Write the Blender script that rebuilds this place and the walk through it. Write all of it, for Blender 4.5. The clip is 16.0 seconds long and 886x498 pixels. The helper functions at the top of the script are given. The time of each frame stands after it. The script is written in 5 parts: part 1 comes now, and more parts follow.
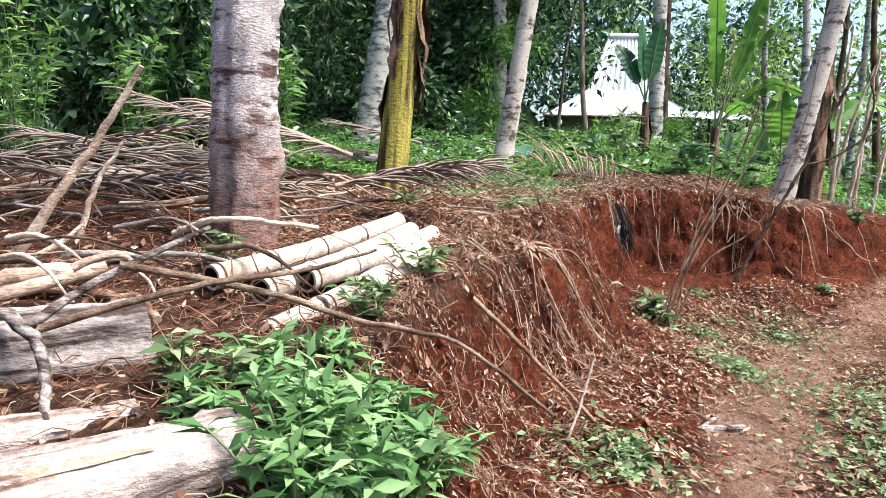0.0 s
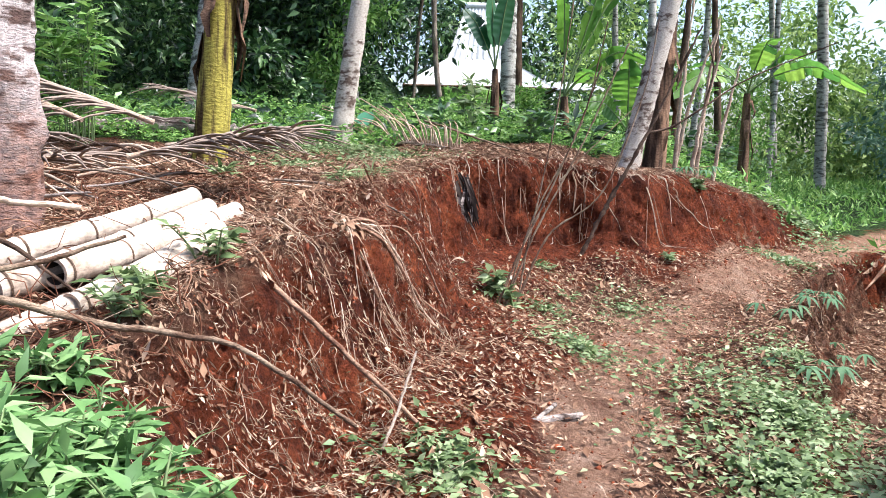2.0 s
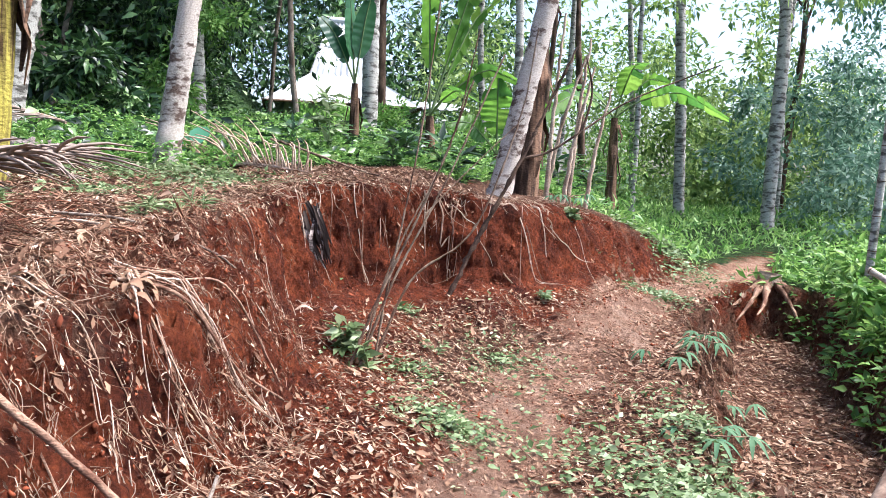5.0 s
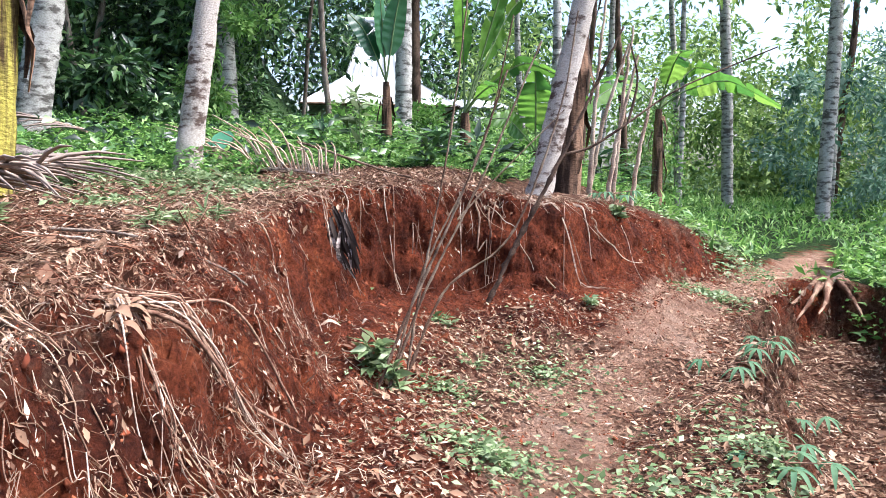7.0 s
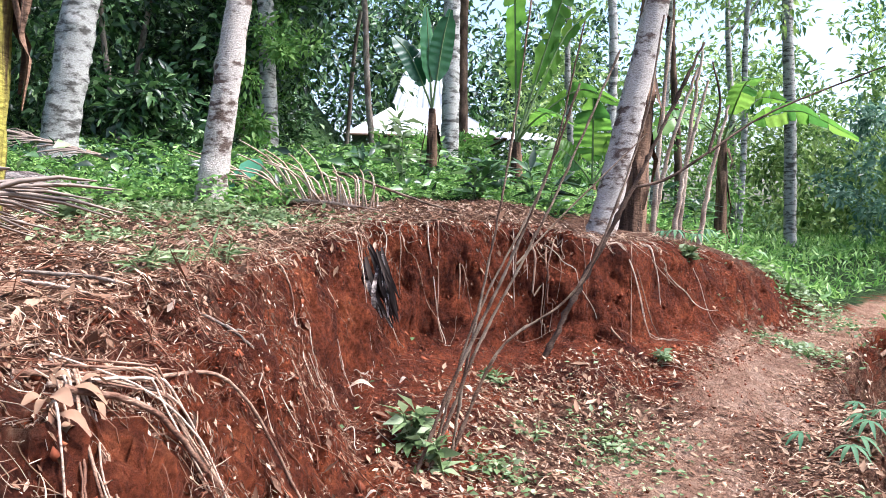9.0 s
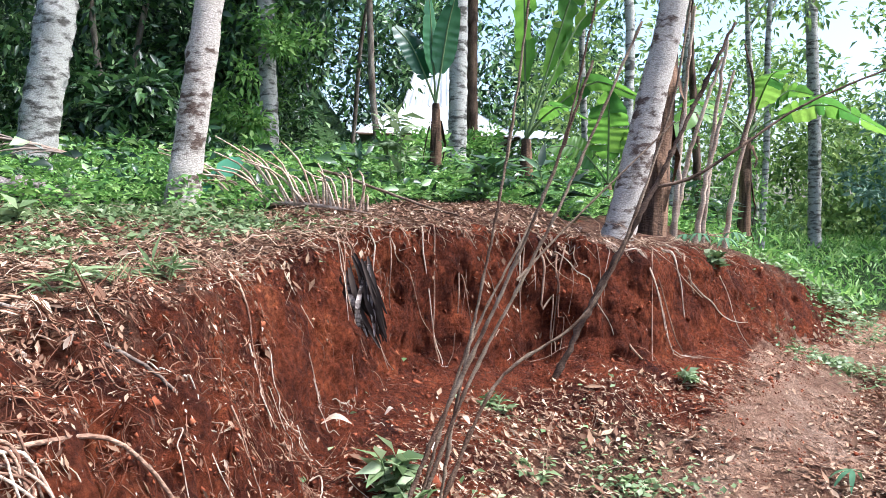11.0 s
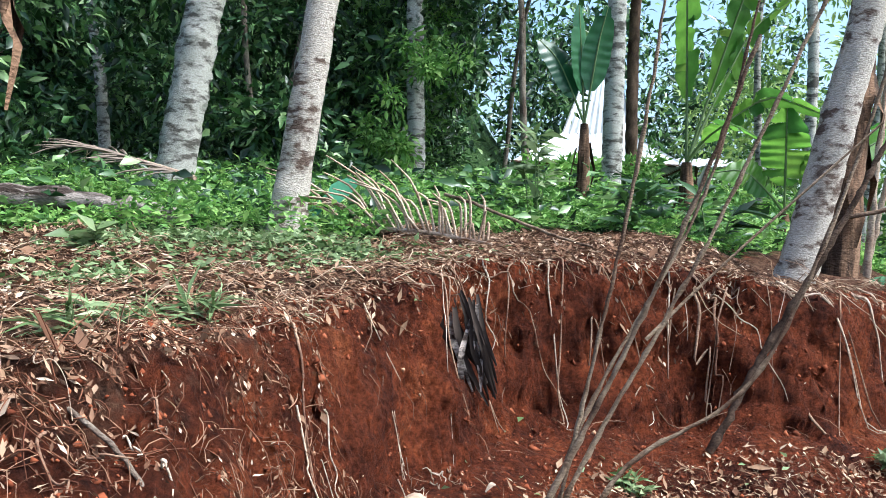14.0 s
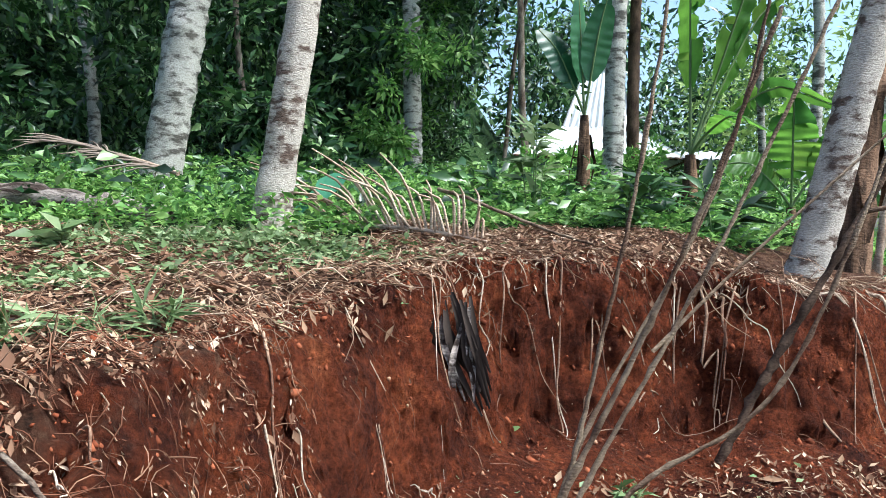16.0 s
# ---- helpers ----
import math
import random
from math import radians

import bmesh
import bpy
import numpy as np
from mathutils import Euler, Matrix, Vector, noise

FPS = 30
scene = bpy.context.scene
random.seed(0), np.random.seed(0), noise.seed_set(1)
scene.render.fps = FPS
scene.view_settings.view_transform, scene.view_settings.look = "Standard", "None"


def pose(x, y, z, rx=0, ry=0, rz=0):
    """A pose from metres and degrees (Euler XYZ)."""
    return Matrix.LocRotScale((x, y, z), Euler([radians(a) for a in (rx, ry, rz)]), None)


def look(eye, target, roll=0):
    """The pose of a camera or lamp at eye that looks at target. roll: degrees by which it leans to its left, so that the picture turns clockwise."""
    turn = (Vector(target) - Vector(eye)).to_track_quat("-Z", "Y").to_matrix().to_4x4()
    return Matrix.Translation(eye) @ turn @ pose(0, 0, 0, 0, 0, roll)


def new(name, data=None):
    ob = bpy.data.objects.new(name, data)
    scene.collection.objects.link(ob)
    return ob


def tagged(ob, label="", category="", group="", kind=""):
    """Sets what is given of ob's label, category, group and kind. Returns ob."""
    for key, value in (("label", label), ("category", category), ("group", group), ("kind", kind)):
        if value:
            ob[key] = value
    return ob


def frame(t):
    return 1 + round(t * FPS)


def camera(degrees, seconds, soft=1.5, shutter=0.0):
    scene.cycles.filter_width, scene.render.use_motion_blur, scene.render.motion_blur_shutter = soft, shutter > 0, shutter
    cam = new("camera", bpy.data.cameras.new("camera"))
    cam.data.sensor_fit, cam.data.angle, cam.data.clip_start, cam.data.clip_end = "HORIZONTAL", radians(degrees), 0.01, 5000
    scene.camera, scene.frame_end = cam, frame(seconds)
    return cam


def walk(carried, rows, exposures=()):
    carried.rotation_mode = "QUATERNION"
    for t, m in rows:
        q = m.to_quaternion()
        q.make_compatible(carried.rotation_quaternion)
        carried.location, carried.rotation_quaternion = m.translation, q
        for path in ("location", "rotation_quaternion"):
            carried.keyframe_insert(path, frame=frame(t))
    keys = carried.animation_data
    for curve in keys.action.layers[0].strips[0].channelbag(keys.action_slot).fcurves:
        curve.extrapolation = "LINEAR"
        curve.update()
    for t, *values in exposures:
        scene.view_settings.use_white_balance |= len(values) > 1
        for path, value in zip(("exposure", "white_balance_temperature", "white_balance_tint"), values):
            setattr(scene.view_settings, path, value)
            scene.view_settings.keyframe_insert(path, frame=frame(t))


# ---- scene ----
cam = camera(57.0, 16.0, 0.8)
PATH = [
    (0, (2.209, 2.717, 1.442), (1.905, 5.189, 1.225), 1.7),
    (0.5, (2.206, 2.820, 1.432), (1.983, 5.299, 1.199), 1.9),
    (1, (2.265, 2.976, 1.422), (2.124, 5.459, 1.169), 1.7),
    (1.5, (2.377, 3.120, 1.431), (2.326, 5.604, 1.146), 1.3),
    (2, (2.461, 3.300, 1.436), (2.562, 5.780, 1.143), 1.4),
    (2.5, (2.450, 3.489, 1.447), (2.744, 5.955, 1.167), 2.0),
    (3, (2.460, 3.679, 1.456), (2.913, 6.124, 1.198), 2.4),
    (3.5, (2.487, 3.819, 1.461), (3.014, 6.251, 1.222), 2.8),
    (4, (2.571, 4.010, 1.471), (3.104, 6.442, 1.250), 2.9),
    (4.2, (2.610, 4.074, 1.479), (3.135, 6.509, 1.262), 2.8),
    (6.3, (2.708, 4.763, 1.510), (3.164, 7.209, 1.269), 1.2),
    (6.5, (2.734, 4.748, 1.501), (3.169, 7.199, 1.264), 0.9),
    (7, (2.796, 4.844, 1.516), (3.174, 7.304, 1.284), 0.7),
    (7.5, (2.820, 5.027, 1.527), (3.146, 7.496, 1.310), 0.9),
    (8, (2.812, 5.249, 1.520), (3.096, 7.726, 1.334), 1.1),
    (8.5, (2.865, 5.402, 1.518), (3.098, 7.886, 1.361), 1.2),
    (9, (2.864, 5.676, 1.525), (3.110, 8.161, 1.390), 1.3),
    (9.2, (2.862, 5.780, 1.524), (3.126, 8.263, 1.394), 1.3),
    (11.3, (3.081, 6.411, 1.545), (3.244, 8.902, 1.406), 1.0),
    (11.5, (3.099, 6.473, 1.541), (3.228, 8.965, 1.398), 1.0),
    (12, (3.135, 6.625, 1.540), (3.176, 9.120, 1.389), 1.0),
    (12.5, (3.151, 6.749, 1.551), (3.119, 9.245, 1.410), 1.2),
    (13, (3.171, 6.879, 1.551), (3.054, 9.374, 1.436), 1.7),
    (13.5, (3.247, 6.993, 1.555), (3.030, 9.482, 1.464), 1.9),
    (14, (3.286, 7.113, 1.547), (2.991, 9.595, 1.487), 2.1),
    (14.5, (3.296, 7.199, 1.554), (2.960, 9.675, 1.507), 2.3),
    (15, (3.294, 7.277, 1.564), (2.940, 9.751, 1.525), 2.3),
    (15.5, (3.289, 7.344, 1.565), (2.945, 9.820, 1.518), 2.1),
    (16, (3.306, 7.379, 1.562), (3.008, 9.860, 1.485), 1.8),
]
walk(cam, [(t, look(eye, target, roll)) for t, eye, target, roll in PATH],
     [(0, 1.52, 5850, 12), (4.2, 1.74, 5700, 17), (9.2, 1.78, 5550, 17), (12.5, 1.6, 5450, 9), (16, 1.42, 5500, 4)])
# ---- world, sun, exposure ----
world = bpy.data.worlds.new("sky")
scene.world = world
world.use_nodes = True
wn = world.node_tree.nodes
sky = wn.new("ShaderNodeTexSky")
sky.sky_type = "NISHITA"
sky.sun_disc = False
sky.sun_elevation, sky.sun_rotation = radians(58), radians(100)
sky.air_density, sky.dust_density, sky.ozone_density = 1.0, 3.5, 0.3
wn["Background"].inputs["Strength"].default_value = 0.115
world.node_tree.links.new(sky.outputs[0], wn["Background"].inputs["Color"])
sun_data = bpy.data.lights.new("sun", "SUN")
sun_data.energy, sun_data.angle, sun_data.color = 3.9, radians(20), (1.0, 0.94, 0.84)
sun = new("sun", sun_data)
SUN_AZ, SUN_EL = radians(100), radians(58)
sun.matrix_world = look((Vector((math.sin(SUN_AZ) * math.cos(SUN_EL), math.cos(SUN_AZ) * math.cos(SUN_EL), math.sin(SUN_EL))) * 60), (0, 0, 0))

# ---- materials ----


def material(name, base, rough=0.8, spec=0.3):
    m = bpy.data.materials.new(name)
    m.use_nodes = True
    b = m.node_tree.nodes["Principled BSDF"]
    b.inputs["Base Color"].default_value = (*base, 1)
    b.inputs["Roughness"].default_value = rough
    b.inputs["Specular IOR Level"].default_value = spec
    return m, m.node_tree, b


def node(tree, kind, **kw):
    n = tree.nodes.new(kind)
    for k, v in kw.items():
        n.inputs[k.replace("_", " ")].default_value = v
    return n


def noise_tex(tree, scale, detail=4, stretch=(1, 1, 1), rough=0.6):
    co = tree.nodes.new("ShaderNodeTexCoord")
    mp = tree.nodes.new("ShaderNodeMapping")
    mp.inputs["Scale"].default_value = stretch
    n = node(tree, "ShaderNodeTexNoise", Scale=scale, Detail=detail, Roughness=rough)
    tree.links.new(co.outputs["Object"], mp.inputs["Vector"])
    tree.links.new(mp.outputs["Vector"], n.inputs["Vector"])
    return n.outputs["Fac"]


def ramp(tree, fac, stops):
    r = tree.nodes.new("ShaderNodeValToRGB")
    while len(r.color_ramp.elements) < len(stops):
        r.color_ramp.elements.new(0.5)
    for e, (p, c) in zip(r.color_ramp.elements, stops):
        e.position, e.color = p, (*c, 1)
    tree.links.new(fac, r.inputs["Fac"])
    return r.outputs["Color"]


def mix(tree, fac, a, b, mode="MIX"):
    m = tree.nodes.new("ShaderNodeMix")
    m.data_type, m.blend_type = "RGBA", mode
    for sock, v in ((m.inputs["Factor"], fac), (m.inputs["A"], a), (m.inputs["B"], b)):
        if isinstance(v, (float, int)):
            sock.default_value = v
        elif isinstance(v, tuple):
            sock.default_value = (*v, 1)
        else:
            tree.links.new(v, sock)
    return m.outputs["Result"]


def bump(tree, b, height, strength=0.5, dist=0.02):
    n = node(tree, "ShaderNodeBump", Strength=strength, Distance=dist)
    tree.links.new(height, n.inputs["Height"])
    tree.links.new(n.outputs["Normal"], b.inputs["Normal"])


def bark(name, light, dark, scale=9, stretch=(1, 1, 0.45), patch=(0.42, 0.6), lichen=None, strength=0.7):
    m, t, b = material(name, light, 0.9, 0.15)
    big = noise_tex(t, scale * 0.5, 5, stretch)
    fine = noise_tex(t, scale * 5, 5, (1, 1, 2.2))
    col = ramp(t, big, [(patch[0], dark), (patch[1], light)])
    col = mix(t, 0.55, col, ramp(t, fine, [(0.35, (0.25, 0.23, 0.21)), (0.6, (1, 1, 1))]), "MULTIPLY")
    if lichen:
        spots = noise_tex(t, scale * 1.3, 3)
        col = mix(t, ramp(t, spots, [(0.55, (0, 0, 0)), (0.62, (1, 1, 1))]), col, lichen)
    t.links.new(col, b.inputs["Base Color"])
    bump(t, b, fine, strength, 0.02)
    return m


def leafy(name, stops, rough=0.5, trans=0.35, random_by="island", spec=0.35):
    """Leaves: colour varies from leaf to leaf, light shines through."""
    m, t, b = material(name, stops[0][1], rough, spec)
    g = t.nodes.new("ShaderNodeNewGeometry")
    col = ramp(t, g.outputs["Random Per Island"], stops)
    fine = noise_tex(t, 18, 3)
    col = mix(t, 0.4, col, ramp(t, fine, [(0.3, (0.55, 0.55, 0.5)), (0.7, (1.15, 1.15, 1.1))]), "MULTIPLY")
    t.links.new(col, b.inputs["Base Color"])
    if trans:
        tr = t.nodes.new("ShaderNodeBsdfTranslucent")
        t.links.new(col, tr.inputs["Color"])
        ms = t.nodes.new("ShaderNodeMixShader")
        ms.inputs[0].default_value = trans
        t.links.new(b.outputs[0], ms.inputs[1])
        t.links.new(tr.outputs[0], ms.inputs[2])
        t.links.new(ms.outputs[0], t.nodes["Material Output"].inputs["Surface"])
    return m


def ground_material():
    m, t, b = material("soil", (0.3, 0.1, 0.05), 0.95, 0.1)
    red = ramp(t, noise_tex(t, 2.2, 8, rough=0.75), [(0.3, (0.03, 0.009, 0.006)), (0.44, (0.11, 0.028, 0.013)), (0.56, (0.21, 0.052, 0.02)), (0.7, (0.36, 0.11, 0.042))])
    red = mix(t, 0.7, red, ramp(t, noise_tex(t, 34, 6, rough=0.75), [(0.36, (0.2, 0.17, 0.16)), (0.52, (0.9, 0.9, 0.9)), (0.68, (1.8, 1.65, 1.45))]), "MULTIPLY")
    tan = ramp(t, noise_tex(t, 3.5, 8), [(0.3, (0.22, 0.11, 0.07)), (0.5, (0.41, 0.24, 0.155)), (0.7, (0.56, 0.38, 0.27))])
    tan = mix(t, 0.6, tan, ramp(t, noise_tex(t, 40, 6), [(0.36, (0.45, 0.4, 0.37)), (0.6, (1.1, 1.1, 1.1))]), "MULTIPLY")
    litter = ramp(t, noise_tex(t, 14, 8, rough=0.8), [(0.36, (0.035, 0.016, 0.01)), (0.52, (0.14, 0.068, 0.04)), (0.66, (0.3, 0.18, 0.11))])
    green = ramp(t, noise_tex(t, 9, 6), [(0.35, (0.012, 0.022, 0.008)), (0.65, (0.05, 0.1, 0.025))])
    col = red
    edge = noise_tex(t, 5, 6)
    for layer, name in ((litter, "litter"), (tan, "path"), (green, "green")):
        a = t.nodes.new("ShaderNodeAttribute")
        a.attribute_name = name
        mm = node(t, "ShaderNodeMath")
        mm.operation = "MULTIPLY_ADD"
        mm.inputs[1].default_value = 1.6
        mm.inputs[2].default_value = -0.8
        t.links.new(edge, mm.inputs[0])
        ad = t.nodes.new("ShaderNodeMath")
        t.links.new(a.outputs["Fac"], ad.inputs[0])
        t.links.new(mm.outputs[0], ad.inputs[1])
        st = t.nodes.new("ShaderNodeMapRange")
        st.inputs["From Min"].default_value, st.inputs["From Max"].default_value = 0.3, 0.7
        t.links.new(ad.outputs[0], st.inputs["Value"])
        col = mix(t, st.outputs[0], col, layer)
    t.links.new(col, b.inputs["Base Color"])
    bump(t, b, noise_tex(t, 26, 10, rough=0.85), 1.0, 0.14)
    return m


def trunk_bark():
    """Smooth grey bark that is stained with red earth near the ground."""
    m = bark("bark_grey_pink", (0.5, 0.44, 0.42), (0.1, 0.065, 0.055), 8, (1, 1, 3.0), (0.38, 0.48), strength=1.0)
    t = m.node_tree
    b = t.nodes["Principled BSDF"]
    old = b.inputs["Base Color"].links[0].from_socket
    co = t.nodes.new("ShaderNodeTexCoord")
    sep = t.nodes.new("ShaderNodeSeparateXYZ")
    t.links.new(co.outputs["Object"], sep.inputs[0])
    add = node(t, "ShaderNodeMath")
    add.operation = "MULTIPLY_ADD"
    add.inputs[1].default_value = -0.9
    t.links.new(noise_tex(t, 5, 6), add.inputs[0])
    t.links.new(sep.outputs["Z"], add.inputs[2])
    rng = t.nodes.new("ShaderNodeMapRange")
    rng.inputs["From Min"].default_value, rng.inputs["From Max"].default_value = -0.1, 0.6
    rng.inputs["To Min"].default_value, rng.inputs["To Max"].default_value = 0.85, 0.0
    t.links.new(add.outputs[0], rng.inputs["Value"])
    earth = ramp(t, noise_tex(t, 14, 6, (1, 1, 2)), [(0.38, (0.06, 0.025, 0.016)), (0.6, (0.25, 0.125, 0.085))])
    t.links.new(mix(t, rng.outputs[0], old, earth), b.inputs["Base Color"])
    return m


MAT = {
    "soil": ground_material(),
    "bark_big": trunk_bark(),
    "bark_pale": bark("bark_pale_lichen", (0.54, 0.48, 0.41), (0.13, 0.09, 0.07), 11, (1, 1, 2.2), (0.4, 0.49)),
    "bark_grey": bark("bark_grey", (0.48, 0.46, 0.41), (0.11, 0.1, 0.085), 10, (1, 1, 2.6), (0.4, 0.52)),
    "bark_dark": bark("bark_dark_brown", (0.17, 0.11, 0.075), (0.05, 0.03, 0.02), 10),
    "bark_thin": bark("bark_sapling", (0.34, 0.28, 0.22), (0.14, 0.1, 0.075), 14),
    "bark_stem": bark("bark_green_brown_stem", (0.3, 0.22, 0.15), (0.12, 0.07, 0.045), 16),
    "dead_wood": bark("dead_wood_tan", (0.66, 0.52, 0.39), (0.4, 0.28, 0.2), 8, (1, 1, 1)),
    "dead_grey": bark("dead_wood_grey", (0.38, 0.32, 0.28), (0.06, 0.042, 0.034), 7, (0.35, 4, 4), (0.42, 0.56), strength=1.0),
    "wood_pale": bark("split_wood_pale", (0.5, 0.41, 0.35), (0.14, 0.085, 0.06), 7, (0.35, 4, 4), (0.38, 0.5), strength=1.0),
    "root": bark("root_tan", (0.42, 0.27, 0.18), (0.16, 0.08, 0.05), 12),
    "banana_stem": bark("banana_sheath", (0.36, 0.31, 0.06), (0.07, 0.045, 0.018), 5, (5, 5, 0.35), (0.42, 0.56)),
    "banana_dead": bark("banana_dead_sheath", (0.24, 0.14, 0.085), (0.05, 0.03, 0.02), 6, (4, 4, 0.4)),
    "bamboo": bark("bamboo_cut_pale", (0.52, 0.43, 0.34), (0.24, 0.17, 0.125), 6, (1, 1, 1), (0.34, 0.52), strength=0.2),
    "bamboo_node": bark("bamboo_node_scar", (0.2, 0.13, 0.09), (0.07, 0.045, 0.03), 20),
    "bamboo_red": bark("bamboo_weathered_brown", (0.46, 0.33, 0.24), (0.16, 0.1, 0.07), 5, (1, 1, 1), strength=0.2),
    # near-black stands in for shade in cut bamboo and windows; bundle leaves share it
    "hole": material("near_black", (0.03, 0.02, 0.015), 0.95)[0],
    "litter": leafy("dead_leaves", [(0.0, (0.09, 0.04, 0.022)), (0.3, (0.15, 0.075, 0.045)), (0.6, (0.24, 0.14, 0.088)), (0.85, (0.37, 0.245, 0.165)), (1.0, (0.54, 0.41, 0.31))], 0.85, 0.1, spec=0.15),
    "litter_pale": leafy("tan_dead_leaves", [(0.0, (0.09, 0.042, 0.024)), (0.35, (0.17, 0.09, 0.052)), (0.75, (0.29, 0.18, 0.11)), (1.0, (0.5, 0.37, 0.26))], 0.8, 0.1, spec=0.2),
    "straw": leafy("dry_straw", [(0.0, (0.11, 0.055, 0.032)), (0.5, (0.27, 0.165, 0.105)), (1.0, (0.5, 0.37, 0.27))], 0.85, 0.0, spec=0.15),
    "frond": leafy("grey_dry_frond", [(0.0, (0.07, 0.045, 0.034)), (0.5, (0.2, 0.15, 0.12)), (1.0, (0.48, 0.39, 0.32))], 0.8, 0.0, spec=0.2),
    "root_red": leafy("fine_roots", [(0.0, (0.08, 0.028, 0.016)), (0.6, (0.17, 0.07, 0.04)), (1.0, (0.32, 0.18, 0.115))], 0.9, 0.0, spec=0.1),
    "clod": leafy("soil_clods", [(0.0, (0.1, 0.027, 0.013)), (0.6, (0.19, 0.05, 0.022)), (0.96, (0.27, 0.085, 0.04)), (1.0, (0.5, 0.33, 0.21))], 0.95, 0.0, spec=0.1),
    "weed": leafy("weed_leaves", [(0.0, (0.06, 0.1, 0.03)), (0.5, (0.15, 0.22, 0.085)), (1.0, (0.34, 0.41, 0.22))], 0.5, 0.35),
    "shrub": leafy("shrub_leaves", [(0.0, (0.05, 0.12, 0.03)), (0.6, (0.14, 0.27, 0.085)), (1.0, (0.3, 0.44, 0.19))], 0.55, 0.3),
    "under": leafy("undergrowth_leaves", [(0.0, (0.055, 0.14, 0.028)), (0.5, (0.15, 0.31, 0.06)), (1.0, (0.33, 0.5, 0.14))], 0.5, 0.4),
    # deep green; end stops also paint the wood's shaded gaps and lit specks
    "dark_leaf": leafy("deep_green_shade_leaves", [(0.0, (0.01, 0.026, 0.01)), (0.5, (0.032, 0.085, 0.026)), (0.8, (0.12, 0.24, 0.07)), (1.0, (0.34, 0.48, 0.2))], 0.36, 0.22, spec=0.5),
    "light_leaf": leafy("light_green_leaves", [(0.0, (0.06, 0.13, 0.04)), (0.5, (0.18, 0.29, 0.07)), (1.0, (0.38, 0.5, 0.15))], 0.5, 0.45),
    # pale blue-green that paints the light haze of the distance into the leaves
    "haze_leaf": leafy("blue_green_haze_leaves", [(0.0, (0.05, 0.12, 0.075)), (0.6, (0.15, 0.27, 0.18)), (1.0, (0.32, 0.45, 0.33))], 0.5, 0.4),
    "banana_leaf": leafy("banana_leaf", [(0.0, (0.05, 0.15, 0.03)), (0.5, (0.13, 0.28, 0.04)), (1.0, (0.27, 0.42, 0.07))], 0.4, 0.6),
    "banana_dark": leafy("banana_leaf_dark", [(0.0, (0.015, 0.06, 0.03)), (0.6, (0.03, 0.11, 0.045)), (1.0, (0.06, 0.17, 0.06))], 0.35, 0.25, spec=0.5),
    "taro": leafy("taro_leaf", [(0.0, (0.05, 0.2, 0.11)), (1.0, (0.1, 0.28, 0.16))], 0.4, 0.35),
    "cassava": leafy("cassava_leaf", [(0.0, (0.07, 0.16, 0.085)), (1.0, (0.13, 0.22, 0.11))], 0.65, 0.3, spec=0.15),
}

# ---- mesh building ----


class Build:
    """Gathers pieces of one mesh."""

    def __init__(self):
        self.v, self.f, self.n = [], [], 0

    def add(self, verts, faces):
        verts = np.asarray(verts, float).reshape(-1, 3)
        faces = np.asarray(faces, int)
        self.v.append(verts)
        self.f.append(faces + self.n)
        self.n += len(verts)

    def mesh(self, name, mat, smooth=True):
        me = bpy.data.meshes.new(name)
        v = np.concatenate(self.v)
        loops = np.concatenate([f.ravel() for f in self.f])
        sizes = np.concatenate([np.full(len(f), f.shape[1]) for f in self.f])
        starts = np.concatenate([[0], np.cumsum(sizes)[:-1]])
        me.vertices.add(len(v))
        me.vertices.foreach_set("co", v.ravel())
        me.loops.add(len(loops))
        me.loops.foreach_set("vertex_index", loops.astype(np.int32))
        me.polygons.add(len(sizes))
        me.polygons.foreach_set("loop_start", starts.astype(np.int32))
        me.update(calc_edges=True)
        me.validate()
        if smooth:
            me.polygons.foreach_set("use_smooth", np.ones(len(me.polygons), bool))
        me.materials.append(mat)
        return me


def part(name, b, mat, parent, label=""):
    ob = new(name, b.mesh(name, MAT[mat]) if isinstance(b, Build) else b)
    ob.parent = parent
    return tagged(ob, label)


def thing(name, label, category, place=(0, 0, 0), group="", kind=""):
    ob = new(name)
    ob.location = place
    return tagged(ob, label, category, group, kind)


def single(name, b, mat, label, category, group="", kind="", place=(0, 0, 0)):
    ob = new(name, b.mesh(name, MAT[mat]))
    ob.location = place
    return tagged(ob, label, category, group, kind)


def spline(pts, n):
    """A smooth run of n points through pts."""
    p = np.asarray(pts, float)
    if len(p) == 2:
        return p[0] + (p[1] - p[0]) * np.linspace(0, 1, n)[:, None]
    e = np.vstack([2 * p[0] - p[1], p, 2 * p[-1] - p[-2]])
    out = []
    for u in np.linspace(0, len(p) - 1 - 1e-6, n):
        i, t = int(u), u - int(u)
        a, b, c, d = e[i:i + 4]
        out.append(0.5 * (2 * b + (c - a) * t + (2 * a - 5 * b + 4 * c - d) * t * t + (3 * b - a - 3 * c + d) * t ** 3))
    return np.array(out)


